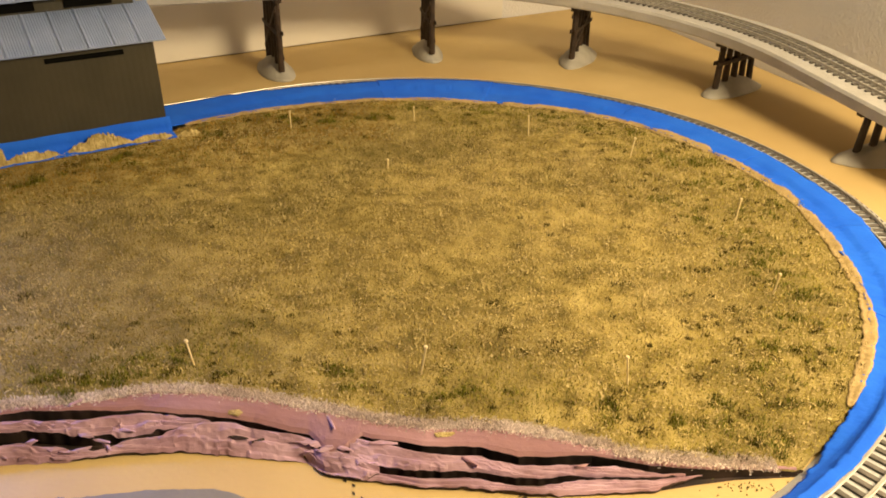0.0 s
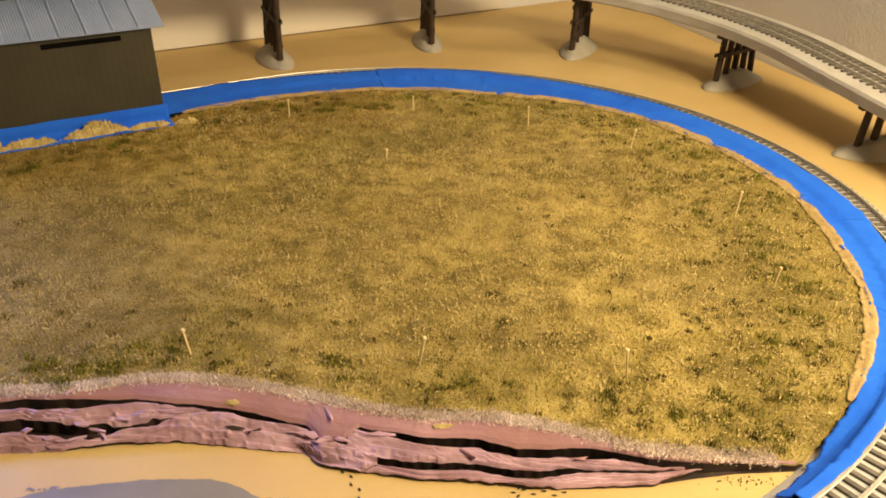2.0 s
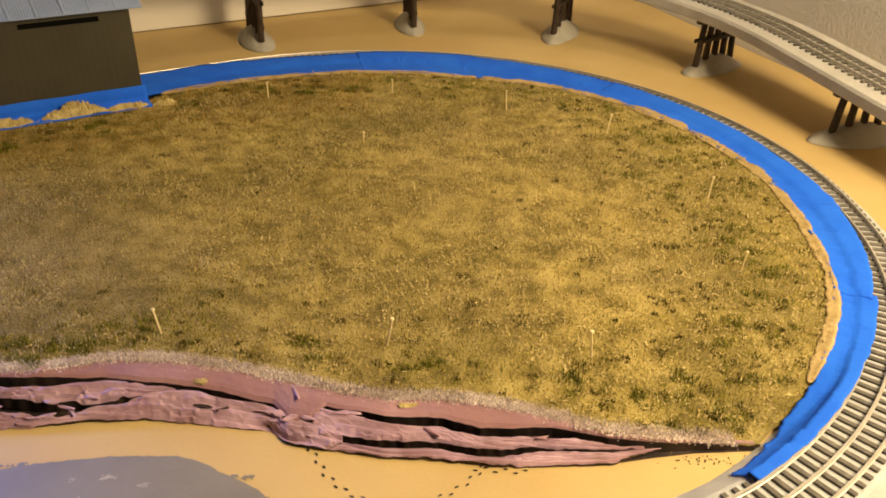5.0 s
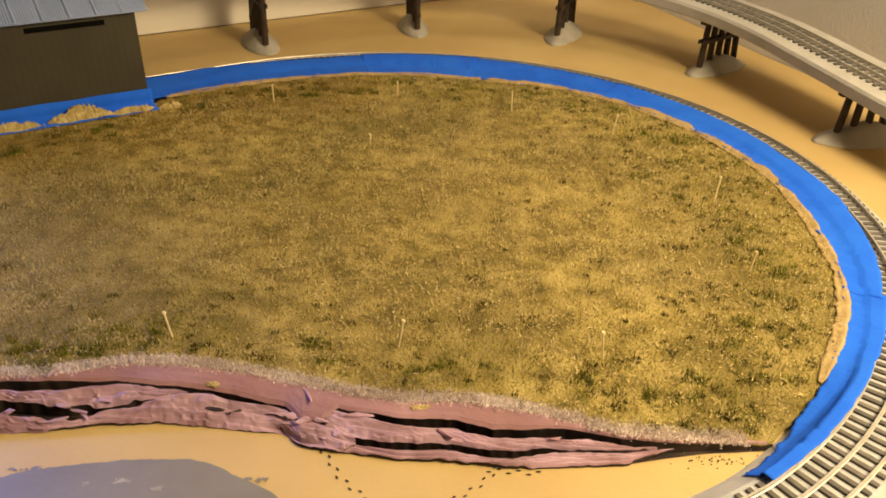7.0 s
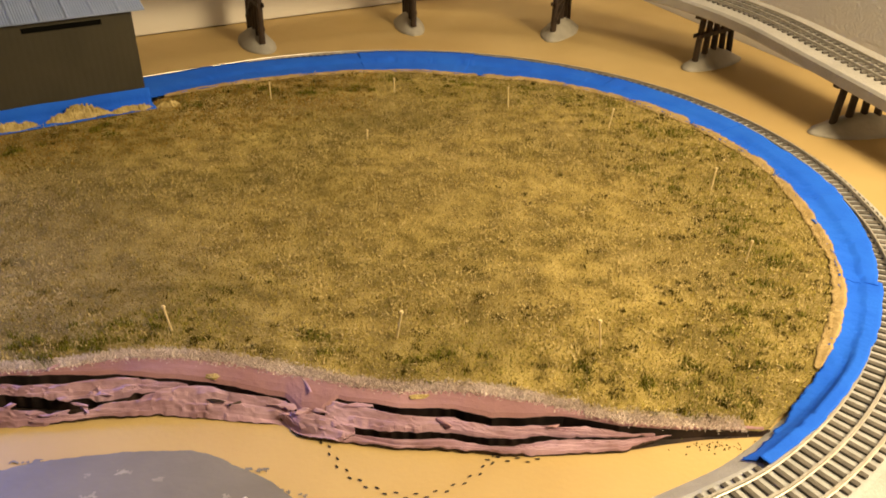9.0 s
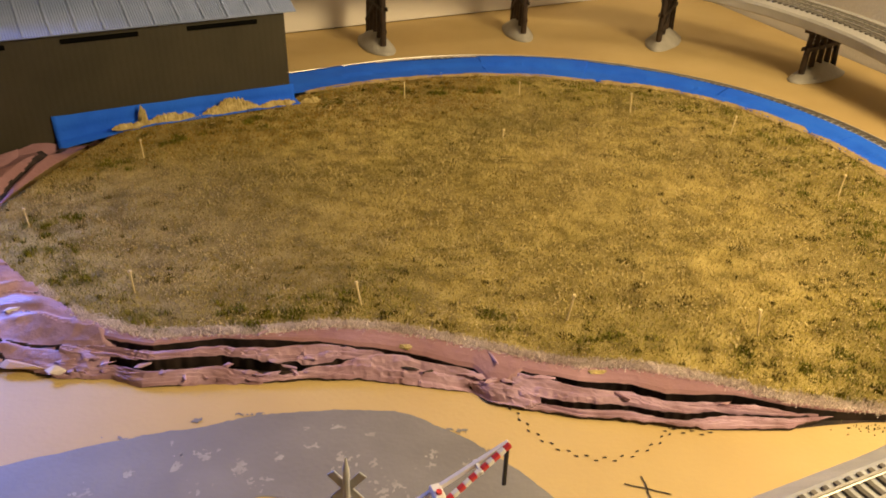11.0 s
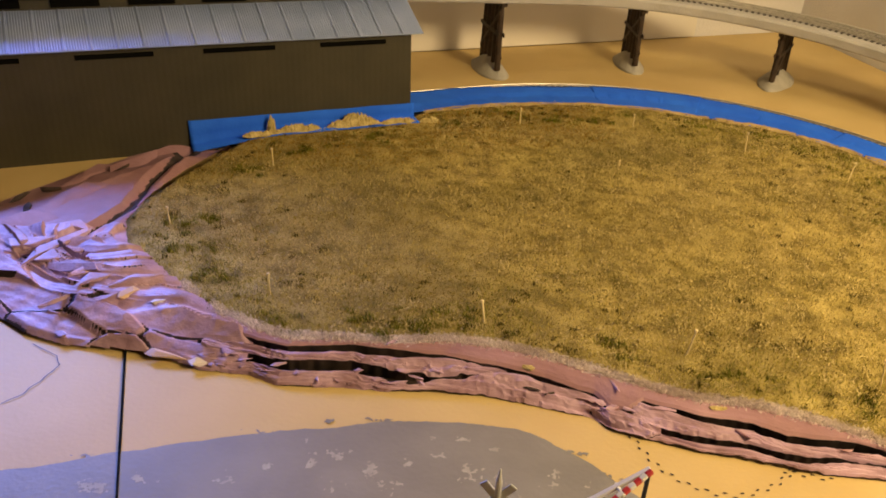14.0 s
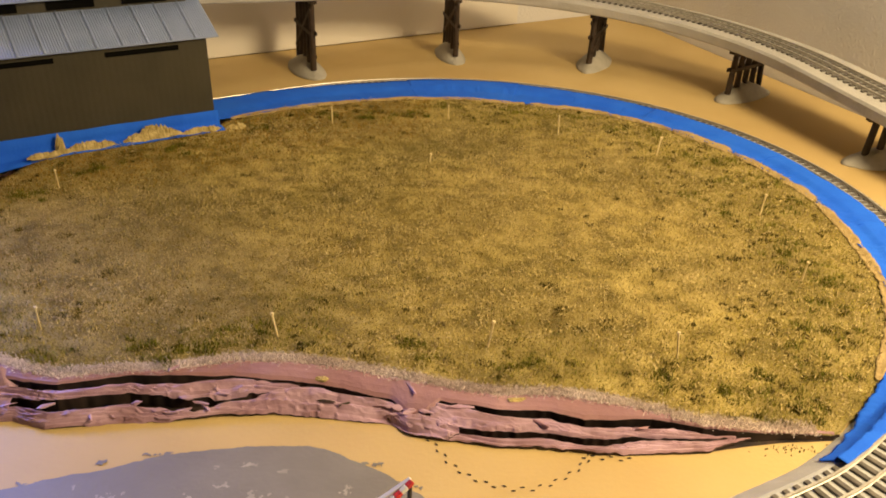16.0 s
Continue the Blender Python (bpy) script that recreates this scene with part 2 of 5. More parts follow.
wall_between("wall_back", uv(-0.10, 1.337), uv(-0.50, 1.337), 0.47, 1.55, 0.1, M_WALL, "pale textured plaster wall over a window opening")
wall_between("wall_right", tuple(far_right[:2]), tuple(CORNER[:2]), -0.95, 1.55, 0.1, M_WALL, "pale textured plaster wall beside the raised track")
# front and left walls and the ceiling are unseen, added to close the room
wall_between("wall_front", uv(-2.45, -2.3), tuple(far_right[:2]), -0.95, 1.55, 0.1, M_ROOM, "unseen added wall, dark to cut bounced light")
wall_between("wall_left", uv(-2.45, 1.337), uv(-2.45, -2.3), -0.95, 1.55, 0.1, M_ROOM, "unseen added wall, dark to cut bounced light")
room = [uv(-2.6, 1.5), uv(-2.6, -2.5), tuple((far_right + RW * 0.3 + Vector((0.3, 0, 0)))[:2]), tuple((CORNER + Vector((0.3, 0.3, 0)))[:2])]
tagged(part("ceiling", slab(room, 1.55, 1.6), M_CEIL, None), "unseen added ceiling, dark to cut bounced light", "ceiling", kind="structure")
tagged(part("floor", slab(room, -1.0, -0.95), M_FLOOR, None), "dark carpeted room floor", "floor", kind="structure")

# the pale board along the back wall ends a little before the corner
p0, p1 = uv(-0.08, 1.332), uv(0.905, 1.332)
q0, q1 = uv(-0.08, 1.336), uv(0.905, 1.336)
tagged(part("wall_panel", slab([p0, p1, q1, q0], 0.002, 0.36), M_PANEL, None), "pale smooth board standing against the back wall", "panel", kind="structure")

# two modules of the layout's top, with a gap between them
S0 = Vector((-0.437, 0.471))
SD = Vector((-0.085, 0.189)).normalized()
SN = Vector((SD.y, -SD.x))


def seam_at(v, off):
    """The place on the seam at depth v of the table, off metres to its right."""
    p = S0 + SN * off
    d2, v2 = SD, Vector((V.x, V.y))
    q = p + d2 * ((v - p.dot(v2)) / d2.dot(v2))
    return (q.x, q.y)


def right_at(v):
    c, d2, v2 = Vector(CORNER[:2]), Vector(RW[:2]), Vector((V.x, V.y))
    q = c + d2 * ((v - c.dot(v2)) / d2.dot(v2))
    return (q.x - 0.003, q.y)


for pts in ([seam_at(0.1, 0.0010), right_at(0.1), right_at(1.335), seam_at(1.335, 0.0010)], [uv(-2.1, 0.1), seam_at(0.1, -0.0010), seam_at(1.335, -0.0010), uv(-2.1, 1.335)]):
    tagged(part("tabletop_1" if pts[0][0] > -1 else "tabletop_2", slab(pts, -0.02, 0.0), M_TABLE, None), "tan-painted plywood top of the railway layout", "tabletop", kind="structure")
tagged(part("table_frame", slab([uv(-2.0, 0.2), uv(1.0, 0.2), uv(1.0, 1.3), uv(-2.0, 1.3)], -0.95, -0.03), M_EDGE, None), "plain wooden frame under the layout", "table", kind="structure")

# ---- lower track ----
TC = Vector((-0.008, 0.767))
STRAIGHT = 121.5


def track_radius(deg):
    return 0.4175 + 0.025 * min(1.0, max(0.0, -deg / 58.0))


def track_row(s, z=0.0):
    """A place and outward direction on the track: s in degrees round the curve; past STRAIGHT it runs on along the shed."""
    if s < -62.0:
        a = radians(-62.0)
        n = Vector((math.cos(a), math.sin(a)))
        p = TC + n * track_radius(s) + Vector((-n.y, n.x)) * radians(s + 62.0) * 0.4425
    elif s <= STRAIGHT:
        a = radians(s)
        n = Vector((math.cos(a), math.sin(a)))
        p = TC + n * track_radius(s)
    else:
        a = radians(STRAIGHT)
        n = Vector((math.cos(a), math.sin(a)))
        p = TC + n * track_radius(s) + Vector((-n.y, n.x)) * radians(s - STRAIGHT) * 0.4175
    return (p.x, p.y, z, n.x, n.y)


def railway(name, label, rows, spacing, tie_len, parent_z_rails, group):
    """Sleepers and three rails along the rows of (x, y, z, nx, ny)."""
    track = thing(name, label, "train track")
    bm = boxed(tie_len, 0.0040, 0.0018, 0.0003)
    me = bpy.data.meshes.new("sleeper")
    bm.to_mesh(me)
    bm.free()
    me.materials.append(M_TIE)
    run, last = 0.0, rows[0]
    for r in rows[1:]:
        d = math.hypot(r[0] - last[0], r[1] - last[1])
        run += d
        if run >= spacing:
            run = 0.0
            slope = math.atan2(r[2] - last[2], d)
            m = Matrix.Translation(r[:3]) @ Matrix.Rotation(math.atan2(r[4], r[3]), 4, "Z") @ Matrix.Rotation(slope, 4, "X") @ Matrix.Rotation(rng.uniform(-0.01, 0.01), 4, "Z")
            piece("sleeper", me, track, m)
        last = r
    coarse = rows[::6] + [rows[-1]]
    prof = [(-0.0013, 0.0015), (-0.0013, 0.0021), (-0.0005, 0.0024), (-0.0006, 0.0036), (-0.0011, 0.0041), (-0.0008, 0.0047), (0.0008, 0.0047), (0.0011, 0.0041), (0.0006, 0.0036), (0.0005, 0.0024), (0.0013, 0.0021), (0.0013, 0.0015)]
    for off in (-0.0165, 0.0, 0.0165):
        swept("rail", coarse, [(a + off, u) for a, u in prof], M_RAIL, track, smooth=False)
    return track


low_rows = [track_row(k * 0.25, 0.0155) for k in range(-4 * 104, 4 * 150)]
low = railway("train_track", "three-rail toy train track on grey roadbed, curving round the field", low_rows, 0.0080, 0.046, 0, "")
swept("roadbed", [(*r[:2], 0.0, *r[3:]) for r in low_rows[::8]], [(-0.044, 0.001), (-0.027, 0.0145), (-0.024, 0.0155), (0.024, 0.0155), (0.027, 0.0145), (0.044, 0.001)], M_BED, low)

# ---- the hill ----
OUTLINE = [(0.343, 0.62), (0.336, 0.585), (0.305, 0.525), (0.272, 0.487), (0.238, 0.459), (0.188, 0.458), (0.14, 0.455), (0.106, 0.462), (0.057, 0.476), (-0.002, 0.477),
           (-0.039, 0.484), (-0.086, 0.497), (-0.145, 0.507), (-0.187, 0.508), (-0.219, 0.502), (-0.227, 0.498), (-0.262, 0.491), (-0.325, 0.488), (-0.373, 0.503), (-0.419, 0.536), (-0.493, 0.593),
           (-0.516, 0.635), (-0.514, 0.697), (-0.502, 0.762), (-0.484, 0.838), (-0.465, 0.87), (-0.40, 0.917), (-0.32, 0.968), (-0.286, 1.023), (-0.224, 1.066), (-0.125, 1.107), (-0.039, 1.116),
           (0.054, 1.11), (0.118, 1.098), (0.159, 1.086), (0.224, 1.049), (0.281, 1.0), (0.31, 0.958), (0.34, 0.909), (0.363, 0.86), (0.371, 0.795), (0.37, 0.723), (0.356, 0.655)]
# the turf stops a little short of the bank's edge
OUTLINE = [(x, y + 0.006) if y < 0.515 and -0.37 < x < 0.12 else (x, y) for x, y in OUTLINE]
HC = Vector((-0.08, 0.76))


def hill_z(x, y):
    d = math.hypot(x - 0.262, y - 0.44)
    f = min(1.0, d / 0.15)
    return 0.004 + 0.0145 * f * f * (3 - 2 * f) + 0.0022 * nz(x * 9, y * 9) + 0.0012 * nz(x * 30, y * 30, 3)


polar = sorted((math.atan2(y - HC.y, x - HC.x), math.hypot(x - HC.x, y - HC.y)) for x, y in OUTLINE)
polar = [(polar[-1][0] - 2 * math.pi, polar[-1][1])] + polar + [(polar[0][0] + 2 * math.pi, polar[0][1])]


def hill_reach(a):
    return lerp_table(a, polar)


def build_turf(parent):
    na, nr = 420, 70
    verts, faces = [(HC.x, HC.y, hill_z(HC.x, HC.y))], []
    for i in range(na):
        a = -math.pi + 2 * math.pi * i / na
        reach = hill_reach(a) + 0.0035 * nz(math.cos(a) * 14, math.sin(a) * 14) + 0.0015 * nz(math.cos(a) * 60, math.sin(a) * 60)
        for k in range(1, nr + 1):
            x, y = HC.x + math.cos(a) * reach * k / nr, HC.y + math.sin(a) * reach * k / nr
            verts.append((x, y, hill_z(x, y) - (0.0015 if k == nr else 0) + 0.0006 * nz(x * 200, y * 200)))
        verts.append((verts[-1][0] - math.cos(a) * 0.004, verts[-1][1] - math.sin(a) * 0.004, 0.0005))
    w = nr + 1
    for i in range(na):
        j = (i + 1) % na
        faces.append((0, 1 + i * w, 1 + j * w))
        for k in range(nr):
            faces.append((1 + i * w + k, 1 + i * w + k + 1, 1 + j * w + k + 1, 1 + j * w + k))
    return piece("turf", mesh_from("turf", verts, faces, M_TURF, smooth=True), parent)


hill = thing("grassy_hill", "low straw-coloured grass hill with a carved pink foam bank", "model hill")
build_turf(hill)

# front bank: (x, top y, base y)
BANK = [(-0.52, 0.575, 0.463), (-0.481, 0.575, 0.456), (-0.432, 0.545, 0.459), (-0.391, 0.514, 0.459), (-0.37, 0.5, 0.452), (-0.331, 0.486, 0.455), (-0.307, 0.482, 0.447), (-0.262, 0.490, 0.455), (-0.24, 0.492, 0.457),
        (-0.222, 0.496, 0.459), (-0.187, 0.507, 0.464), (-0.149, 0.506, 0.468), (-0.112, 0.502, 0.467), (-0.074, 0.494, 0.463), (-0.062, 0.49, 0.454), (-0.036, 0.483, 0.446), (0.0, 0.476, 0.438), (0.035, 0.477, 0.436),
        (0.07, 0.472, 0.434), (0.106, 0.461, 0.436), (0.142, 0.455, 0.439), (0.172, 0.457, 0.447), (0.2, 0.459, 0.453), (0.238, 0.46, 0.457)]


def bank_place(x, f, up):
    """A place on the front bank: f across it from its top edge to its foot, up as a share of its height there."""
    yt, yb = lerp_table(x, BANK)
    return (x, yt + (yb - yt) * f, hill_z(x, yt + 0.004) * up)


# the bank's layers, split by open cracks: each runs from an upper to a lower edge, as shares of the way down the bank
FACE_LOW = [(-0.375, 0.34), (-0.32, 0.20), (-0.259, 0.08), (-0.24, 0.10), (-0.225, 0.15), (-0.20, 0.28), (-0.163, 0.38), (-0.131, 0.42), (-0.11, 0.46), (-0.073, 0.55), (-0.062, 0.72), (-0.05, 0.66), (-0.039, 0.32), (-0.016, 0.29), (0.007, 0.31), (0.035, 0.31), (0.061, 0.41), (0.085, 0.35), (0.107, 0.18), (0.12, 0.22), (0.146, 0.28), (0.172, 0.40), (0.238, 0.50)]
FACE_TOP = [(-0.375, -0.22), (0.10, -0.26), (0.14, -0.10), (0.238, -0.10)]
LEFT_TOP = [(-0.375, 0.50), (-0.32, 0.34), (-0.26, 0.24), (-0.225, 0.30), (-0.20, 0.34), (-0.163, 0.43), (-0.14, 0.50)]
LEFT_LOW = [(-0.375, 0.66), (-0.30, 0.52), (-0.257, 0.46), (-0.233, 0.56), (-0.214, 0.65), (-0.194, 0.69), (-0.178, 0.67), (-0.16, 0.60), (-0.14, 0.53)]
SOLE_TOP = [(-0.375, 0.80), (-0.30, 0.74), (-0.255, 0.72), (-0.231, 0.82), (-0.212, 0.88), (-0.20, 0.86), (-0.177, 0.74), (-0.16, 0.64), (-0.145, 0.55), (-0.131, 0.49), (-0.11, 0.55), (-0.073, 0.62), (-0.058, 0.80)]
SOLE_LOW = [(-0.375, 1.02), (-0.23, 1.01), (-0.20, 0.96), (-0.15, 0.98), (-0.106, 1.06), (-0.075, 1.04), (-0.058, 0.98)]
RIB_TOP = [(-0.046, 0.40), (-0.039, 0.36), (-0.016, 0.41), (0.007, 0.43), (0.035, 0.45), (0.061, 0.56), (0.085, 0.51), (0.107, 0.45), (0.12, 0.40), (0.146, 0.54), (0.165, 0.62)]
RIB_LOW = [(-0.046, 0.84), (-0.032, 0.81), (-0.005, 0.71), (0.035, 0.68), (0.06, 0.74), (0.087, 0.67), (0.104, 0.61), (0.134, 0.62), (0.165, 0.65)]
TOE_TOP = [(-0.052, 0.92), (-0.032, 0.87), (-0.005, 0.83), (0.035, 0.80), (0.06, 0.86), (0.087, 0.79), (0.104, 0.73), (0.134, 0.70), (0.176, 0.67)]
TOE_LOW = [(-0.052, 1.05), (-0.03, 0.98), (0.035, 0.92), (0.06, 0.95), (0.087, 0.98), (0.121, 0.94), (0.146, 0.94), (0.161, 0.80), (0.176, 0.69)]
KNOB_TOP = [(-0.076, 0.80), (-0.068, 0.72), (-0.055, 0.66), (-0.04, 0.64), (-0.026, 0.80)]
KNOB_LOW = [(-0.076, 0.95), (-0.066, 1.06), (-0.05, 1.08), (-0.036, 1.02), (-0.026, 0.90)]


def slope_up(f):
    """Height of the bank's surface as a share of its full height, f of the way down."""
    return 1.0 + 0.25 * f if f <= 0 else max(0.06, 1 - 0.30 * f - 0.62 * f * f)


def foam_layer(name, tops, lows, drop, relief, mat, seed, label="", proud=0.0):
    """One layer of split foam along the bank, with a thick broken lower edge."""
    x0, x1 = tops[0][0], tops[-1][0]
    n, k = int((x1 - x0) / 0.0012), 12
    verts, faces, idx = [], [], []
    for i in range(n + 1):
        x = x0 + (x1 - x0) * i / n
        jag = 0.022 * nz(x * 60, seed) + 0.018 * nz(x * 170, seed, 4)
        ft, fb = lerp_table(x, tops) + 0.6 * jag, lerp_table(x, lows) + jag * (1.4 if relief > 0.02 else 0.8)
        fb = max(fb, ft + 0.02)
        rows = [(ft + 0.01, -drop)] + [(ft + (fb - ft) * j / (k - 3), 0.0) for j in range(k - 2)] + [(fb - 0.015, -drop)]
        for j, (f, d) in enumerate(rows):
            flat = relief * (1.1 * nz(x * 22 + f * 4, f * 9, seed) - 1.2 * abs(nz(x * 20 - f * 6, f * 24, seed + 5)) + 0.35 * nz(x * 60, f * 34, seed + 9))
            lip = -0.05 if j in (1, k - 2) else 0.0
            up = slope_up(f) + proud + (flat + lip if d == 0 else d)
            px, py, pz = bank_place(x, f, max(0.01, up))
            verts.append((px, py, max(0.0002, pz)))
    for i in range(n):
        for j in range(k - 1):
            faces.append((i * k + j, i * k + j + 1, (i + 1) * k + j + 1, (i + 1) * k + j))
            # root and undercut strips take the dark colour in place of shade
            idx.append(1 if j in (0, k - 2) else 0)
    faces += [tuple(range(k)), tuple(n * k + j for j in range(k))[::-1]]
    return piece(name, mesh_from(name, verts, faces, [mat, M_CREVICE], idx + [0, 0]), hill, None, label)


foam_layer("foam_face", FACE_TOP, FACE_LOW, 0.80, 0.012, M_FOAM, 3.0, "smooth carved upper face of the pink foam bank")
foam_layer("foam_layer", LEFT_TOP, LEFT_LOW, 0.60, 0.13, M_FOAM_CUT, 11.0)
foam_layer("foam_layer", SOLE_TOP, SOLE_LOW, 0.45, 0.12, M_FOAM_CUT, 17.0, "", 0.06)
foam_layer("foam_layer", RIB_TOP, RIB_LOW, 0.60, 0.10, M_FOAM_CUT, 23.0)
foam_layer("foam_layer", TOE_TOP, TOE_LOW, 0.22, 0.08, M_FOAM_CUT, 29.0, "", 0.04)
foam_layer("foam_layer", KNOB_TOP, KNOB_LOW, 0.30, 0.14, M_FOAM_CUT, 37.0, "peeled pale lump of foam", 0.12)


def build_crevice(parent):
    """The floor of the cracks, behind and under the layers; its dark colour stands in for their shade."""
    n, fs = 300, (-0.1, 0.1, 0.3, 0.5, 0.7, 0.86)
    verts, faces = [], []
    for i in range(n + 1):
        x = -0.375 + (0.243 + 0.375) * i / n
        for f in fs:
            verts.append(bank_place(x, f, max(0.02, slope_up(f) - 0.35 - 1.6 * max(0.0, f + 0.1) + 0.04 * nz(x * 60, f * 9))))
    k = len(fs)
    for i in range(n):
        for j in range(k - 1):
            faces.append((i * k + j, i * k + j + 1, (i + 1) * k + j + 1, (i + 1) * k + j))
    return piece("crevice", mesh_from("crevice", verts, faces, M_CREVICE), parent, None, "cracks between the foam layers, shade put into their dark colour")


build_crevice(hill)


def shard_mesh(lx, ly, lz, seed, mat):
    """An angular splinter of foam."""
    r = random.Random(seed)
    bm = bmesh.new()
    for _ in range(13):
        a, b = r.uniform(-1, 1), r.uniform(-1, 1)
        s = 1 - 0.55 * abs(a) ** 1.5
        bm.verts.new((a * lx / 2, b * s * ly / 2, r.uniform(-0.5, 0.5) * lz * (1 - 0.3 * abs(b))))
    res = bmesh.ops.convex_hull(bm, input=bm.verts)
    bmesh.ops.delete(bm, geom=[g for g in res["geom_interior"] if isinstance(g, bmesh.types.BMVert)], context="VERTS")
    me = bpy.data.meshes.new("foam_shard")
    bm.normal_update()
    bm.to_mesh(me)
    bm.free()
    me.materials.append(mat)
    return me


# ---- foam ridge at the hill's end ----
FRONT_FOOT = [(-0.335, 0.456), (-0.372, 0.451), (-0.40, 0.458), (-0.432, 0.460), (-0.481, 0.456), (-0.518, 0.463), (-0.545, 0.477), (-0.607, 0.507), (-0.70, 0.50), (-0.85, 0.45), (-0.98, 0.40)]
BACK_FOOT = [(-0.98, 0.53), (-0.80, 0.575), (-0.70, 0.61), (-0.681, 0.628), (-0.658, 0.691), (-0.628, 0.754), (-0.591, 0.818), (-0.548, 0.853), (-0.48, 0.862)]
RIDGE = FRONT_FOOT + BACK_FOOT + [(-0.49, 0.838), (-0.508, 0.762), (-0.518, 0.697), (-0.514, 0.635), (-0.49, 0.595), (-0.419, 0.538), (-0.373, 0.505), (-0.335, 0.488)]
RIM = [(-0.49, 0.838), (-0.508, 0.762), (-0.518, 0.697), (-0.514, 0.635), (-0.49, 0.595), (-0.419, 0.538), (-0.373, 0.505), (-0.335, 0.488)]


def inside(x, y, poly):
    c = False
    for (x0, y0), (x1, y1) in zip(poly, poly[1:] + poly[:1]):
        if (y0 > y) != (y1 > y) and x < (x1 - x0) * (y - y0) / (y1 - y0) + x0:
            c = not c
    return c


def line_dist(x, y, line):
    best = 9.0
    for (x0, y0), (x1, y1) in zip(line, line[1:]):
        dx, dy = x1 - x0, y1 - y0
        t = max(0.0, min(1.0, ((x - x0) * dx + (y - y0) * dy) / (dx * dx + dy * dy)))
        best = min(best, math.hypot(x - x0 - t * dx, y - y0 - t * dy))
    return best


def ridge_z(x, y):
    df, db, top = line_dist(x, y, FRONT_FOOT), line_dist(x, y, BACK_FOOT), line_dist(x, y, RIM)
    h = min(0.021, 0.002 + 0.30 * df, 0.001 + 0.27 * db)
    h += min(1.0, min(df, db) / 0.02) * (0.0035 * nz(x * 18, y * 18) + 0.0012 * nz(x * 60, y * 60, 4))
    g = line_dist(x, y, GULLY)
    if g < 0.010:
        h -= 0.008 * (1 - g / 0.010)
    if top < 0.014:
        h += (0.0165 - h) * (1 - top / 0.014)
    return max(0.0003, h)


def split_face(x, y, df):
    """The broken front of the ridge: long slanting slabs with open cracks between them. Gives the height to add, and whether it is a crack."""
    wx, wy = x + 0.008 * nz(x * 25, y * 25, 3), y + 0.006 * nz(x * 30, y * 30, 13)
    turn = -0.22 + 0.35 * min(1.0, max(0.0, (df - 0.035) / 0.05)) * (0.4 + nz(x * 7, y * 7, 31))
    c, s = math.cos(turn), math.sin(turn)
    u, v = (c * wx + s * wy) * 14, (-s * wx + c * wy) * 36
    dist, points = noise.voronoi((u, v, 0.35))
    p = points[0]
    h = 0.0062 * nz(p.x * 7.1, p.y * 7.1, 2) + (v - p.y) * 0.0105 * (0.25 + 1.3 * nz(p.x * 3.3, p.y * 3.3, 6)) + (u - p.x) * 0.010 * nz(p.x * 5, p.y * 5, 17)
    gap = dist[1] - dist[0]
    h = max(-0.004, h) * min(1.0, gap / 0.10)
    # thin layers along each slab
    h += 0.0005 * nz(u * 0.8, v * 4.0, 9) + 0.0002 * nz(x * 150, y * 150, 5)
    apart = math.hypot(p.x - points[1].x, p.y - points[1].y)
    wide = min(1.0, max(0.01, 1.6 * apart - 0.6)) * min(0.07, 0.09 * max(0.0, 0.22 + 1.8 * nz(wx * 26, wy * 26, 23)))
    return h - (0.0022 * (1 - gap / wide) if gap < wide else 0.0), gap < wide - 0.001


GULLY = [(-0.548, 0.858), (-0.528, 0.80), (-0.530, 0.72), (-0.522, 0.66), (-0.535, 0.6), (-0.565, 0.55)]


def build_ridge(parent):
    step = 0.0013
    index, verts, faces, idx, kinds = {}, [], [], [], []
    for i in range(int(0.68 / step)):
        for j in range(int(0.5 / step)):
            x, y = -0.99 + i * step, 0.385 + j * step
            if inside(x, y, RIDGE):
                index[i, j] = len(verts)
                z, df, db = ridge_z(x, y), line_dist(x, y, FRONT_FOOT), line_dist(x, y, BACK_FOOT)
                kind = 0
                # gully and crack faces: shade put into the colour, wider near the shed
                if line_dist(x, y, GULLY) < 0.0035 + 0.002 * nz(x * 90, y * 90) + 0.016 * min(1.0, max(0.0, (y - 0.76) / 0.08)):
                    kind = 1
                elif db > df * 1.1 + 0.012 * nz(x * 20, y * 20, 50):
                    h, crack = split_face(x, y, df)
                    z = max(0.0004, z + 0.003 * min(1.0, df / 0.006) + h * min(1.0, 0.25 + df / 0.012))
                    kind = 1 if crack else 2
                kinds.append(kind)
                verts.append((x, y, z))
    for (i, j), a in index.items():
        q = [index.get((i + 1, j)), index.get((i + 1, j + 1)), index.get((i, j + 1))]
        if None not in q:
            faces.append((a, *q))
            idx.append(kinds[a])
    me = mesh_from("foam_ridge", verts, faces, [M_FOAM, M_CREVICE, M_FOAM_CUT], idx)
    return piece("foam_ridge", me, parent, None, "carved pink foam slope, its gully and cracks coloured dark for shade")


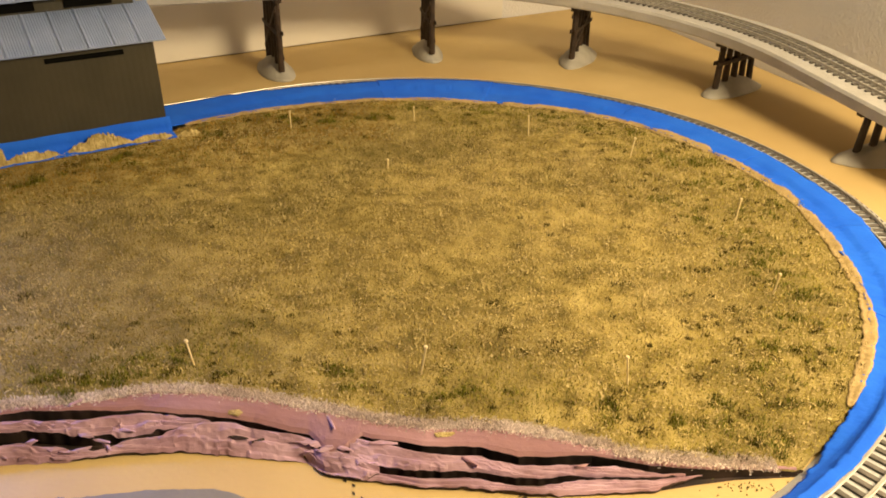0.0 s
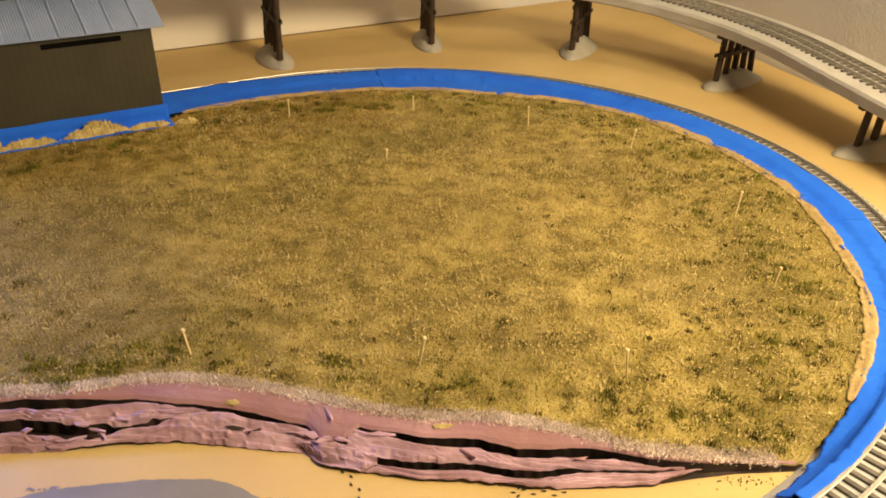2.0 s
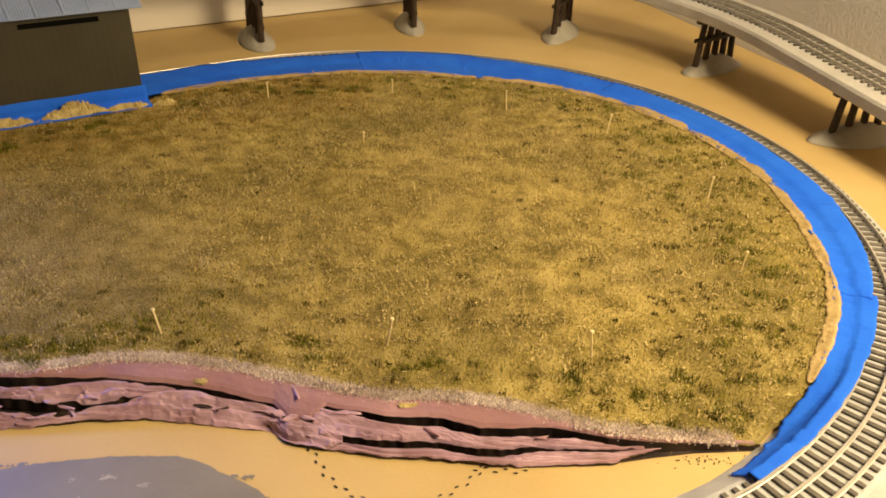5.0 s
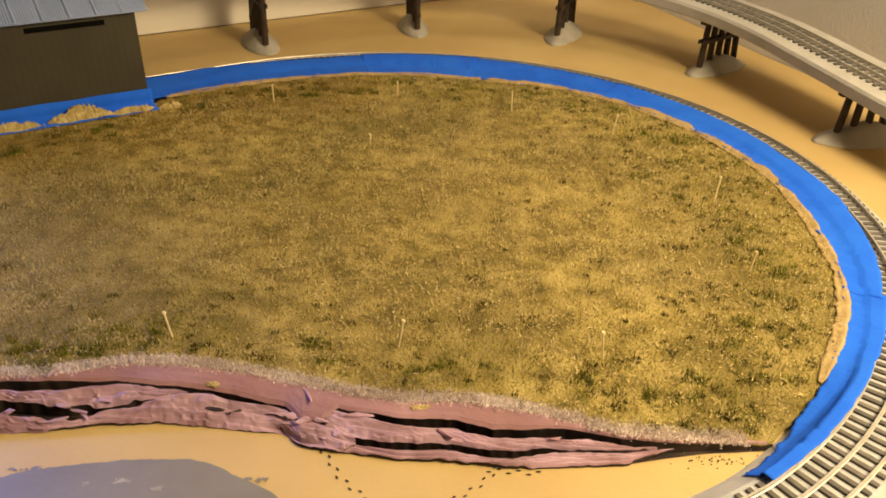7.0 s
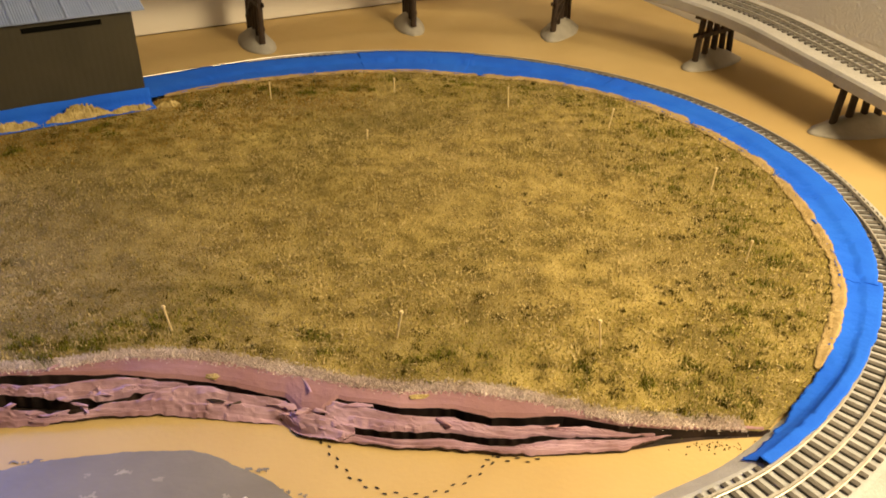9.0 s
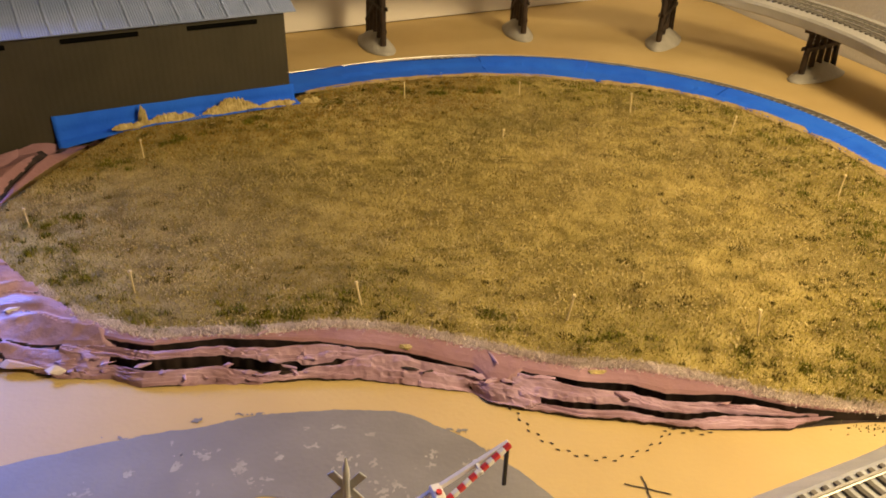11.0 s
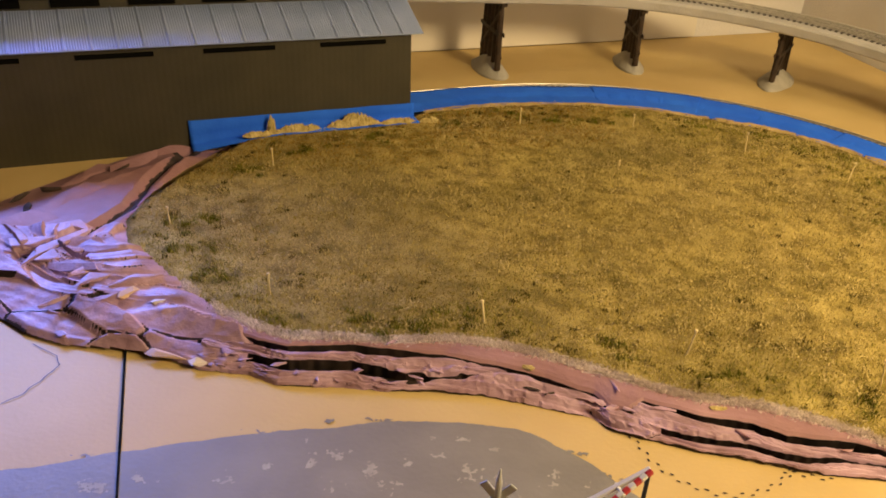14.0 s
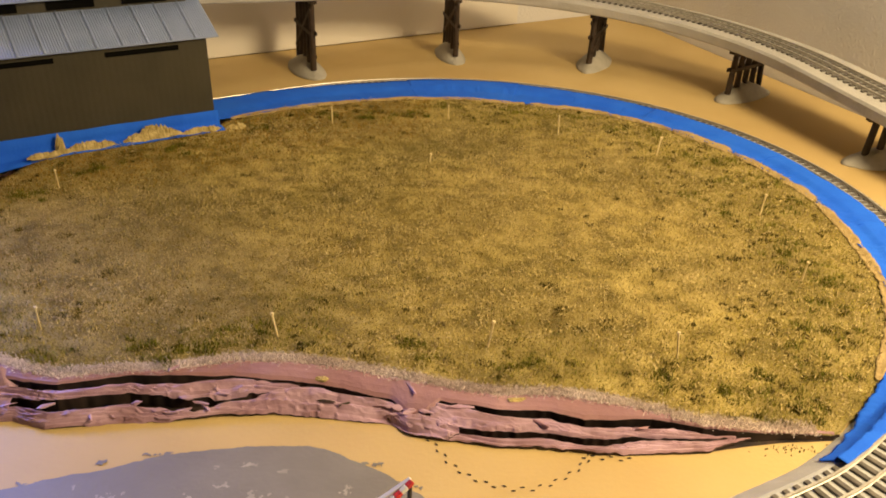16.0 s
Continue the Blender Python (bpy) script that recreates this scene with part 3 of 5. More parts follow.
def scatter_shards(count, seed):
    r = random.Random(seed)
    kinds = [shard_mesh(r.uniform(0.045, 0.090), r.uniform(0.014, 0.026), r.uniform(0.005, 0.008), seed + k, M_FOAM_CUT) for k in range(18)]
    made = 0
    while made < count:
        x, y = r.uniform(-0.93, -0.335), r.uniform(0.40, 0.66)
        df, db, top = line_dist(x, y, FRONT_FOOT), line_dist(x, y, BACK_FOOT), line_dist(x, y, RIM)
        if not inside(x, y, RIDGE) or df > db * 1.15 or df < 0.006 or top < 0.009:
            continue
        size = r.uniform(0.6, 1.05) * (0.55 if top < 0.02 or df < 0.016 else 1.0)
        # splinters lie along the foot near it, and up the slope near the turf
        lie = 0.15 * r.gauss(0, 1) + (-0.15 if df < 0.03 else r.uniform(-0.3, 1.1))
        m = Matrix.Translation((x, y, ridge_z(x, y) + 0.0028)) @ Matrix.Rotation(lie, 4, "Z") @ Matrix.Rotation(r.gauss(0.20, 0.13), 4, "X") @ Matrix.Rotation(r.gauss(0, 0.06), 4, "Y") @ Matrix.Scale(size, 4)
        piece("foam_shard", r.choice(kinds), hill, m)
        made += 1
    # broad flakes on the slope that faces the shed
    flakes = [shard_mesh(0.085, 0.05, 0.010, seed + 40 + k, M_FOAM) for k in range(4)]
    for x, y, a in ((-0.60, 0.60, 0.9), (-0.585, 0.66, 1.1), (-0.60, 0.72, 1.2), (-0.565, 0.76, 1.2), (-0.66, 0.575, 0.5), (-0.555, 0.82, 1.1), (-0.75, 0.55, 0.4)):
        piece("foam_shard", r.choice(flakes), hill, Matrix.Translation((x, y, ridge_z(x, y) - 0.0015)) @ Matrix.Rotation(a, 4, "Z") @ Matrix.Rotation(0.22, 4, "X"))
    # small chips along the bank
    chips = [shard_mesh(r.uniform(0.008, 0.018), r.uniform(0.003, 0.006), 0.0022, seed + 70 + k, M_FOAM_CUT) for k in range(8)]
    for _ in range(46):
        x = r.choice((r.uniform(-0.37, -0.19), r.gauss(-0.055, 0.014), r.uniform(-0.37, -0.19)))
        f = r.uniform(0.6, 0.97)
        p = bank_place(min(0.15, x), f, slope_up(f) + 0.02)
        piece("foam_shard", r.choice(chips), hill, Matrix.Translation(p) @ Matrix.Rotation(r.gauss(-0.1, 0.35), 4, "Z") @ Matrix.Rotation(r.gauss(0.3, 0.3), 4, "X"))


scatter_shards(30, 21)
# two odd chips at the foot, and flat dark chips in place of gouges on the slope towards the shed
for x, y, z, lx, ly, a, mat, seed in ((-0.398, 0.4585, 0.004, 0.040, 0.014, -0.05, M_PEACH, 91), (-0.372, 0.4545, 0.005, 0.020, 0.010, 0.1, M_PALE, 92), (-0.452, 0.512, 0.019, 0.024, 0.014, 0.9, M_PEACH, 93), (-0.425, 0.508, 0.018, 0.020, 0.012, 0.4, M_PALE, 94),
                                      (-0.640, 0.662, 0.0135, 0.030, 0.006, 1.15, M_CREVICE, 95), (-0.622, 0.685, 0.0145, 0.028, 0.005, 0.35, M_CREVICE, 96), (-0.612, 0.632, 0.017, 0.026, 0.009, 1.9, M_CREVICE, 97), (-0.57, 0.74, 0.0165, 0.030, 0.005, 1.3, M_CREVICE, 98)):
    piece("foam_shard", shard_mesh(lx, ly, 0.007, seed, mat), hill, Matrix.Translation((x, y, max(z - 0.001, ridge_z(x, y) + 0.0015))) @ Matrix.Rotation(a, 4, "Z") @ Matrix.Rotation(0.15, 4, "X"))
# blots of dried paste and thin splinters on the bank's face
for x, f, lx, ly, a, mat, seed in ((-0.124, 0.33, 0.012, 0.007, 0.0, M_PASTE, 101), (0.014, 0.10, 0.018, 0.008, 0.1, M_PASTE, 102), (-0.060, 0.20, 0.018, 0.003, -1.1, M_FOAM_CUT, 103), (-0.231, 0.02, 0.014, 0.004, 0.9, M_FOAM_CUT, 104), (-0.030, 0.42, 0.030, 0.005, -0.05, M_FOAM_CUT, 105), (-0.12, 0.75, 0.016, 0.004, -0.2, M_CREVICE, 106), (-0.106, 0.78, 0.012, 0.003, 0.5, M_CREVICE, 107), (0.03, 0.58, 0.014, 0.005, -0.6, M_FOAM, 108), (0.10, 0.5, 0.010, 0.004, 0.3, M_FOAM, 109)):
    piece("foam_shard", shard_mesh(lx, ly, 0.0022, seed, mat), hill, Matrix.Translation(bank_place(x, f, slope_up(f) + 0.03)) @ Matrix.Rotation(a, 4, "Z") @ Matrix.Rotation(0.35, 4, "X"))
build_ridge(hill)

# ---- masking tape round the field ----
TAPE_IN = [(-58, 0.410), (-54, 0.408), (-46, 0.399), (-36, 0.395), (-25, 0.391), (-17, 0.385), (-7, 0.379), (4, 0.376), (14, 0.374), (26, 0.369), (38, 0.367), (48, 0.369), (60, 0.364), (70, 0.351), (80, 0.349), (95, 0.350), (109, 0.352), (126, 0.362), (137, 0.374), (143, 0.383)]
TAPE_OUT = [(-60, 0.424), (-50, 0.421), (-41, 0.417), (-28, 0.415), (-18, 0.416), (-8, 0.417), (7, 0.416), (18, 0.412), (22, 0.415), (33, 0.416), (45, 0.418), (60, 0.422), (80, 0.425), (95, 0.424), (107, 0.417), (120, 0.424), (134, 0.437), (143, 0.452)]


def tape_strip(a0, a1, lift, torn, group="masking tape round the field"):
    n, k = max(8, int((a1 - a0) * 4)), 13
    verts, faces = [], []
    jag = 0.0
    edge = rng.uniform(-0.0025, 0.0025)
    for i in range(n + 1):
        a = a0 + (a1 - a0) * i / n
        if i % 9 == 0:
            jag = rng.uniform(-1, 1) * 0.0012
        skew = 0.8 * (1 if i in (0, n) else 0) * rng.uniform(-1, 1)
        ri = lerp_table(a, TAPE_IN) - 0.004 + torn * (0.0022 * nz(a * 0.7, 7) + 0.0012 * nz(a * 3, 2) + jag)
        ro = lerp_table(a, TAPE_OUT) + 0.0014 * nz(a * 0.45, 17) + 0.5 * jag + edge
        for j in range(k):
            f = j / (k - 1)
            r = ri + (ro - ri) * f
            b = radians(a + skew * (f - 0.5))
            x, y = TC.x + r * math.cos(b), TC.y + r * math.sin(b)
            over = r > track_radius(a) - 0.026
            zo = 0.0208 if over else (0.0178 if r > track_radius(a) - 0.03 else 0.0165)
            zi = hill_z(x, y) + 0.0016
            z = max(zi * (1 - f) + zo * f + 0.0005 * nz(a * 0.8, f * 3, 5) + 0.0004 * nz(a * 0.2, f * 9), zo if over else 0.0)
            rise = (r - track_radius(a) + 0.044) / 0.017
            if rise > 0:
                z = max(z, 0.0022 + 0.0138 * min(1.0, rise))
            verts.append((x, y, z + lift))
    w = k
    for i in range(n):
        for j in range(k - 1):
            faces.append((i * w + j, i * w + j + 1, (i + 1) * w + j + 1, (i + 1) * w + j))
    ob = piece("masking_tape", mesh_from("masking_tape", verts, faces, M_TAPE, smooth=True))
    sol = ob.modifiers.new("thickness", "SOLIDIFY")
    sol.thickness = 0.0003
    return tagged(ob, "torn strip of blue masking tape between grass and track", "tape", group)


for a0, a1, lift in ((-57, -21, 0.0), (-22, 1, 0.0006), (0, 26.5, 0.0), (25.5, 52, 0.0006), (51, 80, 0.0), (79, 100, 0.0006), (99, 121, 0.0), (120, 142, 0.0006)):
    tape_strip(a0, a1, lift, 1.0)


def smear(a0, a1, width, reach, seed):
    """Dried plaster along the tape's inner edge."""
    n, k = int((a1 - a0) * 5), 5
    verts, faces = [], []
    for i in range(n + 1):
        a = a0 + (a1 - a0) * i / n
        end = min(1.0, 6 * i / n, 6 * (n - i) / n) ** 0.5
        mid = lerp_table(a, TAPE_IN)
        ro = mid - 0.004 + end * reach * (0.9 + 0.9 * nz(a * 0.35, seed) + 0.35 * nz(a * 1.1, seed, 4) + 0.3 * nz(a * 4.3, seed, 8))
        ri = mid - 0.006 - 1.3 * width * end * (1 + 0.5 * nz(a * 0.8, seed, 2))
        for j in range(k):
            f = j / (k - 1)
            r = ri + (max(ro, ri + 0.001) - ri) * f
            x, y = TC.x + r * math.cos(radians(a)), TC.y + r * math.sin(radians(a))
            ta, tb = lerp_table(a, TAPE_IN) - 0.004, lerp_table(a, TAPE_OUT)
            g = max(0.0, (r - ta) / (tb - ta))
            z = hill_z(x, y) * (1 - g) + 0.018 * g + (0.0032 if r > ta else 0.0012) - (0.0006 if j == k - 1 else 0) + 0.0008 * nz(a * 2, f * 5, seed)
            verts.append((x, y, z))
    for i in range(n):
        for j in range(k - 1):
            faces.append((i * k + j, i * k + j + 1, (i + 1) * k + j + 1, (i + 1) * k + j))
    ob = piece("plaster_smear", mesh_from("plaster_smear", verts, faces, M_SMEAR, smooth=True))
    ob.modifiers.new("thickness", "SOLIDIFY").thickness = 0.0004
    return tagged(ob, "dried tan plaster smeared over the edge of the tape", "plaster", "plaster along the tape")


smear(-40, -17, 0.004, 0.0032, 1)
smear(-18, 8, 0.004, 0.0035, 2)
smear(8, 30, 0.003, 0.0060, 3)
smear(30, 44, 0.004, 0.0091, 4)
smear(44, 58, 0.003, 0.0028, 5)
smear(58, 75, 0.002, 0.0070, 6)
smear(76, 112, 0.002, 0.0028, 7)
smear(112, 140, 0.003, 0.0035, 8)

# ---- raised track ----
DC = Vector((0.068, 0.9595))


def deck_row(s, r=0.425, up=0.0):
    z = 0.060 + 0.0004 * s + up
    if s < 20.0:
        n = Vector((math.cos(radians(20.0)), math.sin(radians(20.0))))
        p = DC + n * r + Vector((-n.y, n.x)) * radians(s - 20.0) * 0.40
    elif s <= STRAIGHT:
        n = Vector((math.cos(radians(s)), math.sin(radians(s))))
        p = DC + n * r
    else:
        n = Vector((math.cos(radians(STRAIGHT)), math.sin(radians(STRAIGHT))))
        p = DC + n * r + Vector((-n.y, n.x)) * radians(s - STRAIGHT) * r
    return (p.x, p.y, z, n.x, n.y)


deck_rows = [deck_row(k * 0.25) for k in range(-4 * 75, 4 * 190)]
deck = thing("raised_track_deck", "pale grey sloping deck carrying the upper track", "deck")
swept("deck_slab", deck_rows[::8], [(-0.042, 0.0), (-0.044, 0.002), (-0.045, 0.013), (-0.043, 0.0165), (0.043, 0.0165), (0.046, 0.013), (0.046, 0.0)], M_DECK, deck)
railway("train_track", "three-rail toy train track on the raised grey deck", [(x, y, z + 0.0168, a, b) for x, y, z, a, b in deck_rows], 0.0088, 0.048, 0, "")


def mound_mesh(length, width, height, seed):
    na, nr = 40, 9
    verts, faces = [(0, 0, height)], []
    for i in range(na):
        a = 2 * math.pi * i / na
        k = 1 + 0.10 * nz(math.cos(a) * 1.5, math.sin(a) * 1.5, seed)
        for j in range(1, nr + 1):
            f = j / nr
            z = height * (1 - f ** 1.6) ** 1.0 + 0.0012 * nz(math.cos(a) * f * 5, math.sin(a) * f * 5, seed + 3)
            verts.append((math.cos(a) * f * k * length / 2, math.sin(a) * f * k * width / 2, max(0.0012, z) if j < nr else 0.0012))
        verts.append((math.cos(a) * k * length / 2 * 0.99, math.sin(a) * k * width / 2 * 0.99, 0.0))
    w = nr + 1
    for i in range(na):
        q = (i + 1) % na
        faces.append((0, 1 + i * w, 1 + q * w))
        for j in range(nr):
            faces.append((1 + i * w + j, 1 + i * w + j + 1, 1 + q * w + j + 1, 1 + q * w + j))
    return mesh_from("plaster_footing", verts, faces, M_MOUND, smooth=True)


def trestle(s, size, swing=0.0):
    """A timber bent of five raking piles under the deck, on its plaster footing."""
    x, y, z, nx, ny = deck_row(s, 0.436)
    turn = Matrix.Rotation(math.atan2(ny, nx) + radians(swing), 4, "Z")
    foot = piece("plaster_footing", mound_mesh(0.118 * size, 0.050 * size, 0.022, s), None, Matrix.Translation((x, y, 0)) @ turn)
    tagged(foot, "smooth grey plaster footing under a timber bent", "footing", "footings under the trestle")
    bent = thing("trestle_bent", "dark-stained timber trestle bent on a grey plaster footing", "trestle", Matrix.Translation((x, y, 0.0)) @ turn, "bents under the raised track")
    top = z - 0.0062
    rake = 0.08
    for k in range(5):
        o = (k - 2) * 0.0178
        bm = rod(bmesh.new(), (o * (1 + rake), 0, 0.010), (o * 0.93, 0, top + 0.001), 0.0045, 0.0043, 10)
        part("timber_post", bm, M_WOOD, bent)
    part("cap_beam", boxed(0.094, 0.0095, 0.006, 0.0006, Matrix.Translation((0, 0, top))), M_WOOD, bent)
    for side, up in ((-1, 1), (1, -1)):
        h = top - 0.03
        if h < 0.052:
            continue
        a, b = Vector((-0.04, side * 0.0037, 0.028 if up > 0 else top - 0.008)), Vector((0.04, side * 0.0037, top - 0.008 if up > 0 else 0.028))
        d = b - a
        m = Matrix.Translation((a + b) / 2) @ Matrix.Rotation(-math.atan2(d.z, d.x), 4, "Y")
        part("brace", boxed(d.length, 0.0022, 0.0055, 0.0004, m @ Matrix.Translation((0, 0, -0.0027))), M_WOOD, bent)
    for side in (-1, 1) if top > 0.06 else ():
        part("sill", boxed(0.090, 0.0022, 0.0055, 0.0004, Matrix.Translation((0, side * 0.0037, top * 0.5 + 0.008))), M_WOOD, bent)


for s, size, swing in ((2.0, 1.12, -8.0), (38.5, 1.0, 0.0), (70.6, 1.0, -4.0), (101.6, 0.95, 0.0), (133.5, 1.0, -8.0)):
    trestle(s, size, swing)

# ---- engine shed ----
SB = Vector((-0.3076, 0.9883, 0))
SHED = Matrix.Translation(SB) @ Matrix.Rotation(radians(31.2), 4, "Z")
LEAN_SHED = Matrix(((1, 0, -0.03, 0), (0, 1, 0, 0), (0, 0, 1, 0), (0, 0, 0, 1)))
shed = thing("train_shed", "long dark shed with a pale corrugated metal roof, blue light in its colour", "model building", SHED)


def shed_part(name, bm, mat, label="", parent=None):
    bm.transform(LEAN_SHED)
    return part(name, bm, mat, parent or shed, label)


def ribbed_wall(x0, x1, z0, z1, y, thick, pitch=0.0036, depth=0.00005):
    """Upright siding with fine ribs, facing -y."""
    bm = bmesh.new()
    pts, x, k = [], x0, 0
    while x < x1:
        pts.append((x, y - (depth if (k // 2) % 2 else 0.0)))
        x += pitch * (0.2 if k % 2 else 0.3) * 2
        k += 1
    pts += [(x1, y), (x1, y + thick), (x0, y + thick)]
    low = [bm.verts.new((a, b, z0)) for a, b in pts]
    top = [bm.verts.new((a, b, z1)) for a, b in pts]
    n = len(pts)
    for i in range(n):
        bm.faces.new((low[i], low[(i + 1) % n], top[(i + 1) % n], top[i]))
    bm.faces.new(top)
    bm.faces.new(low[::-1])
    bmesh.ops.recalc_face_normals(bm, faces=bm.faces)
    return bm


EAVE = 0.126
SHED_LEN = 0.74
shed_part("front_wall", ribbed_wall(-SHED_LEN, 0.0, 0.0, EAVE, 0.0, 0.004), M_SHED)
gable = bmesh.new()
prof = [(0.004, 0.03), (0.012, 0.03), (0.012, 0.092), (0.10, 0.092), (0.10, 0.03), (0.24, 0.03), (0.24, EAVE), (0.122, 0.178), (0.004, EAVE)]
fa = [gable.verts.new((0.0, y, z)) for y, z in prof]
fb = [gable.verts.new((-0.004, y, z)) for y, z in prof]
gable.faces.new(fa)
gable.faces.new(fb[::-1])
for i in range(len(prof)):
    j = (i + 1) % len(prof)
    gable.faces.new((fa[i], fa[j], fb[j], fb[i]))
bmesh.ops.recalc_face_normals(gable, faces=gable.faces)
shed_part("end_wall", gable, M_SHED)
shed_part("end_wall", boxed(0.004, 0.24, EAVE, 0, Matrix.Translation((-SHED_LEN + 0.002, 0.122, 0))), M_SHED)
shed_part("back_wall", boxed(SHED_LEN, 0.004, EAVE, 0, Matrix.Translation((-SHED_LEN / 2, 0.242, 0))), M_SHED)
for x0, x1 in [(-0.113 - 0.1335 * k, -0.033 - 0.1335 * k) for k in range(5)]:
    shed_part("vent_slot", boxed(x1 - x0, 0.0016, 0.0052, 0, Matrix.Translation(((x0 + x1) / 2, -0.0006, 0.1145))), M_SLOT, "black vent slot under the eave")


def roof_panel(width, run, rise, over):
    """One corrugated sheet, from the eave up the slope, with a raised seam at its side."""
    bm = bmesh.new()
    n = 40
    rows = []
    for end in (0, 1):
        row = []
        for i in range(n + 1):
            x = width * i / n
            h = 0.0004 * (1 if (i // 2) % 2 else 0)
            if i in (0, 1):
                h = 0.0013
            row.append(bm.verts.new((x, end * run, end * rise + h)))
        rows.append(row)
    under = [bm.verts.new((0, 0, -0.001)), bm.verts.new((width, 0, -0.001)), bm.verts.new((0, run, rise - 0.001)), bm.verts.new((width, run, rise - 0.001))]
    for i in range(n):
        bm.faces.new((rows[0][i], rows[0][i + 1], rows[1][i + 1], rows[1][i]))
    bm.faces.new((under[0], under[2], under[3], under[1]))
    bm.faces.new(rows[0][::-1] + [under[0], under[1]])
    return bm


def roof_row(name, y0, z0, run, rise, width, count, right):
    bm = roof_panel(width, run, rise, 0)
    bm.transform(LEAN_SHED)
    me = bpy.data.meshes.new(name)
    bm.normal_update()
    bm.to_mesh(me)
    bm.free()
    me.materials.append(M_ROOF)
    for k in range(count):
        piece("roof_sheet", me, shed, Matrix.Translation((right - (k + 1) * width - 0.03 * z0, y0, z0 + rng.uniform(0, 0.0003))))


roof_row("roof_sheet", -0.007, EAVE + 0.0005, 0.066, 0.029, 0.0268, 28, 0.013)
shed_part("clerestory", ribbed_wall(-SHED_LEN, -0.002, EAVE + 0.022, EAVE + 0.046, 0.056, 0.11), M_SHED)
for k in range(9):
    shed_part("clerestory_window", boxed(0.05, 0.0016, 0.012, 0, Matrix.Translation((-0.05 - k * 0.08, 0.0550, EAVE + 0.031))), M_SLOT)
roof_row("roof_sheet", 0.046, EAVE + 0.044, 0.070, 0.028, 0.0268, 28, 0.013)
shed_part("rear_roof", slab([(-SHED_LEN, 0.12), (0.013, 0.12), (0.013, 0.26), (-SHED_LEN, 0.26)], EAVE + 0.012, EAVE + 0.04), M_ROOF)

# tape along the foot of the shed
def foot_tape(x0, x1, up, out):
    verts, faces = [], []
    n = 60
    for i in range(n + 1):
        x = x0 + (x1 - x0) * i / n
        base = min(0.0165, 0.005 + 0.0115 * (x - x0) / 0.09)
        top = 0.0375 + 0.0007 * nz(x * 30, 3)
        for y, z in ((-0.0018, top), (-0.0022, 0.5 * (top + base)), (-0.0030, base + 0.004), (-0.007, base + 0.0032), (-out + 0.001 * nz(x * 40, 8), base + 0.0028)):
            verts.append((x - 0.03 * z, y, z))
    for i in range(n):
        for j in range(4):
            faces.append((i * 5 + j, i * 5 + j + 1, i * 5 + j + 6, i * 5 + j + 5))
    me = mesh_from("masking_tape", verts, faces, M_TAPE, smooth=True)
    ob = piece("masking_tape", me, None, SHED)
    ob.modifiers.new("thickness", "SOLIDIFY").thickness = 0.0003
    return tagged(ob, "blue masking tape folded against the foot of the shed", "tape", "masking tape round the field")


foot_tape(-0.272, 0.004, 0.0185, 0.024)


def blob(name, label, category, x, y, z, lx, ly, lz, turn, mat, seed, group="", sub=3):
    """A small uneven lump."""
    bm = bmesh.new()
    bmesh.ops.create_icosphere(bm, subdivisions=sub, radius=1.0)
    for v in bm.verts:
        k = 1 + 0.28 * nz(v.co.x * 1.6 + seed, v.co.y * 1.6, v.co.z * 1.6) + 0.12 * nz(v.co.x * 5, v.co.y * 5, seed) + (0.30 * nz(v.co.x * 11, v.co.y * 5, seed + v.co.z * 5) if sub > 3 else 0)
        v.co = Vector((v.co.x * k * lx / 2, v.co.y * k * ly / 2, max(-0.2, v.co.z) * k * lz))
    ob = part(name, bm, mat, None, smooth=True, m=Matrix.Translation((x, y, z)) @ Matrix.Rotation(turn, 4, "Z"))
    return tagged(ob, label, category, group)


def shed_point(x, y):
    p = SHED @ Vector((x, y, 0))
    return p.x, p.y


def torn_flake(x0, x1, y, z0, height, seed):
    """A crumpled ragged sheet of dried paste standing against the tape, with a spread foot."""
    n, k = max(8, int((x1 - x0) / 0.0012)), 7
    verts, faces = [], []
    for i in range(n + 1):
        x = x0 + (x1 - x0) * i / n
        end = min(1.0, 5 * i / n, 5 * (n - i) / n)
        h = height * (0.25 + 0.75 * end) * (0.8 + 0.45 * nz(x * 55, seed) + 0.35 * nz(x * 420, seed, 3))
        out = (0.007 + 0.004 * nz(x * 60, seed, 6)) * (0.4 + 0.6 * end)
        for j in range(k):
            f = j / (k - 1)
            crumple = 0.0011 * nz(x * 260, f * 5, seed)
            verts.append((x + crumple, y - out * (1 - f) ** 1.5 + crumple, z0 + max(0.0008, h) * f ** 1.3 + 0.6 * crumple * f))
    for i in range(n):
        for j in range(k - 1):
            faces.append((i * k + j, i * k + j + 1, (i + 1) * k + j + 1, (i + 1) * k + j))
    ob = piece("plaster_smear", mesh_from("plaster_smear", verts, faces, M_PASTE), None, SHED)
    ob.modifiers.new("thickness", "SOLIDIFY").thickness = 0.0005
    return tagged(ob, "ragged sheet of dried straw-coloured paste beside the shed", "plaster", "plaster along the tape")


for x0, x1, y, height, seed in ((-0.215, -0.165, -0.016, 0.006, 1.0), (-0.184, -0.174, -0.008, 0.024, 2.0), (-0.172, -0.122, -0.014, 0.011, 3.0), (-0.113, -0.045, -0.013, 0.012, 4.0), (-0.095, -0.055, -0.008, 0.017, 5.0), (-0.05, 0.0, -0.016, 0.007, 6.0), (0.004, 0.03, -0.02, 0.006, 7.0)):
    torn_flake(x0, x1, y, 0.0185, height, seed)

# ---- pins ----
pin_mesh_rng = random.Random(5)


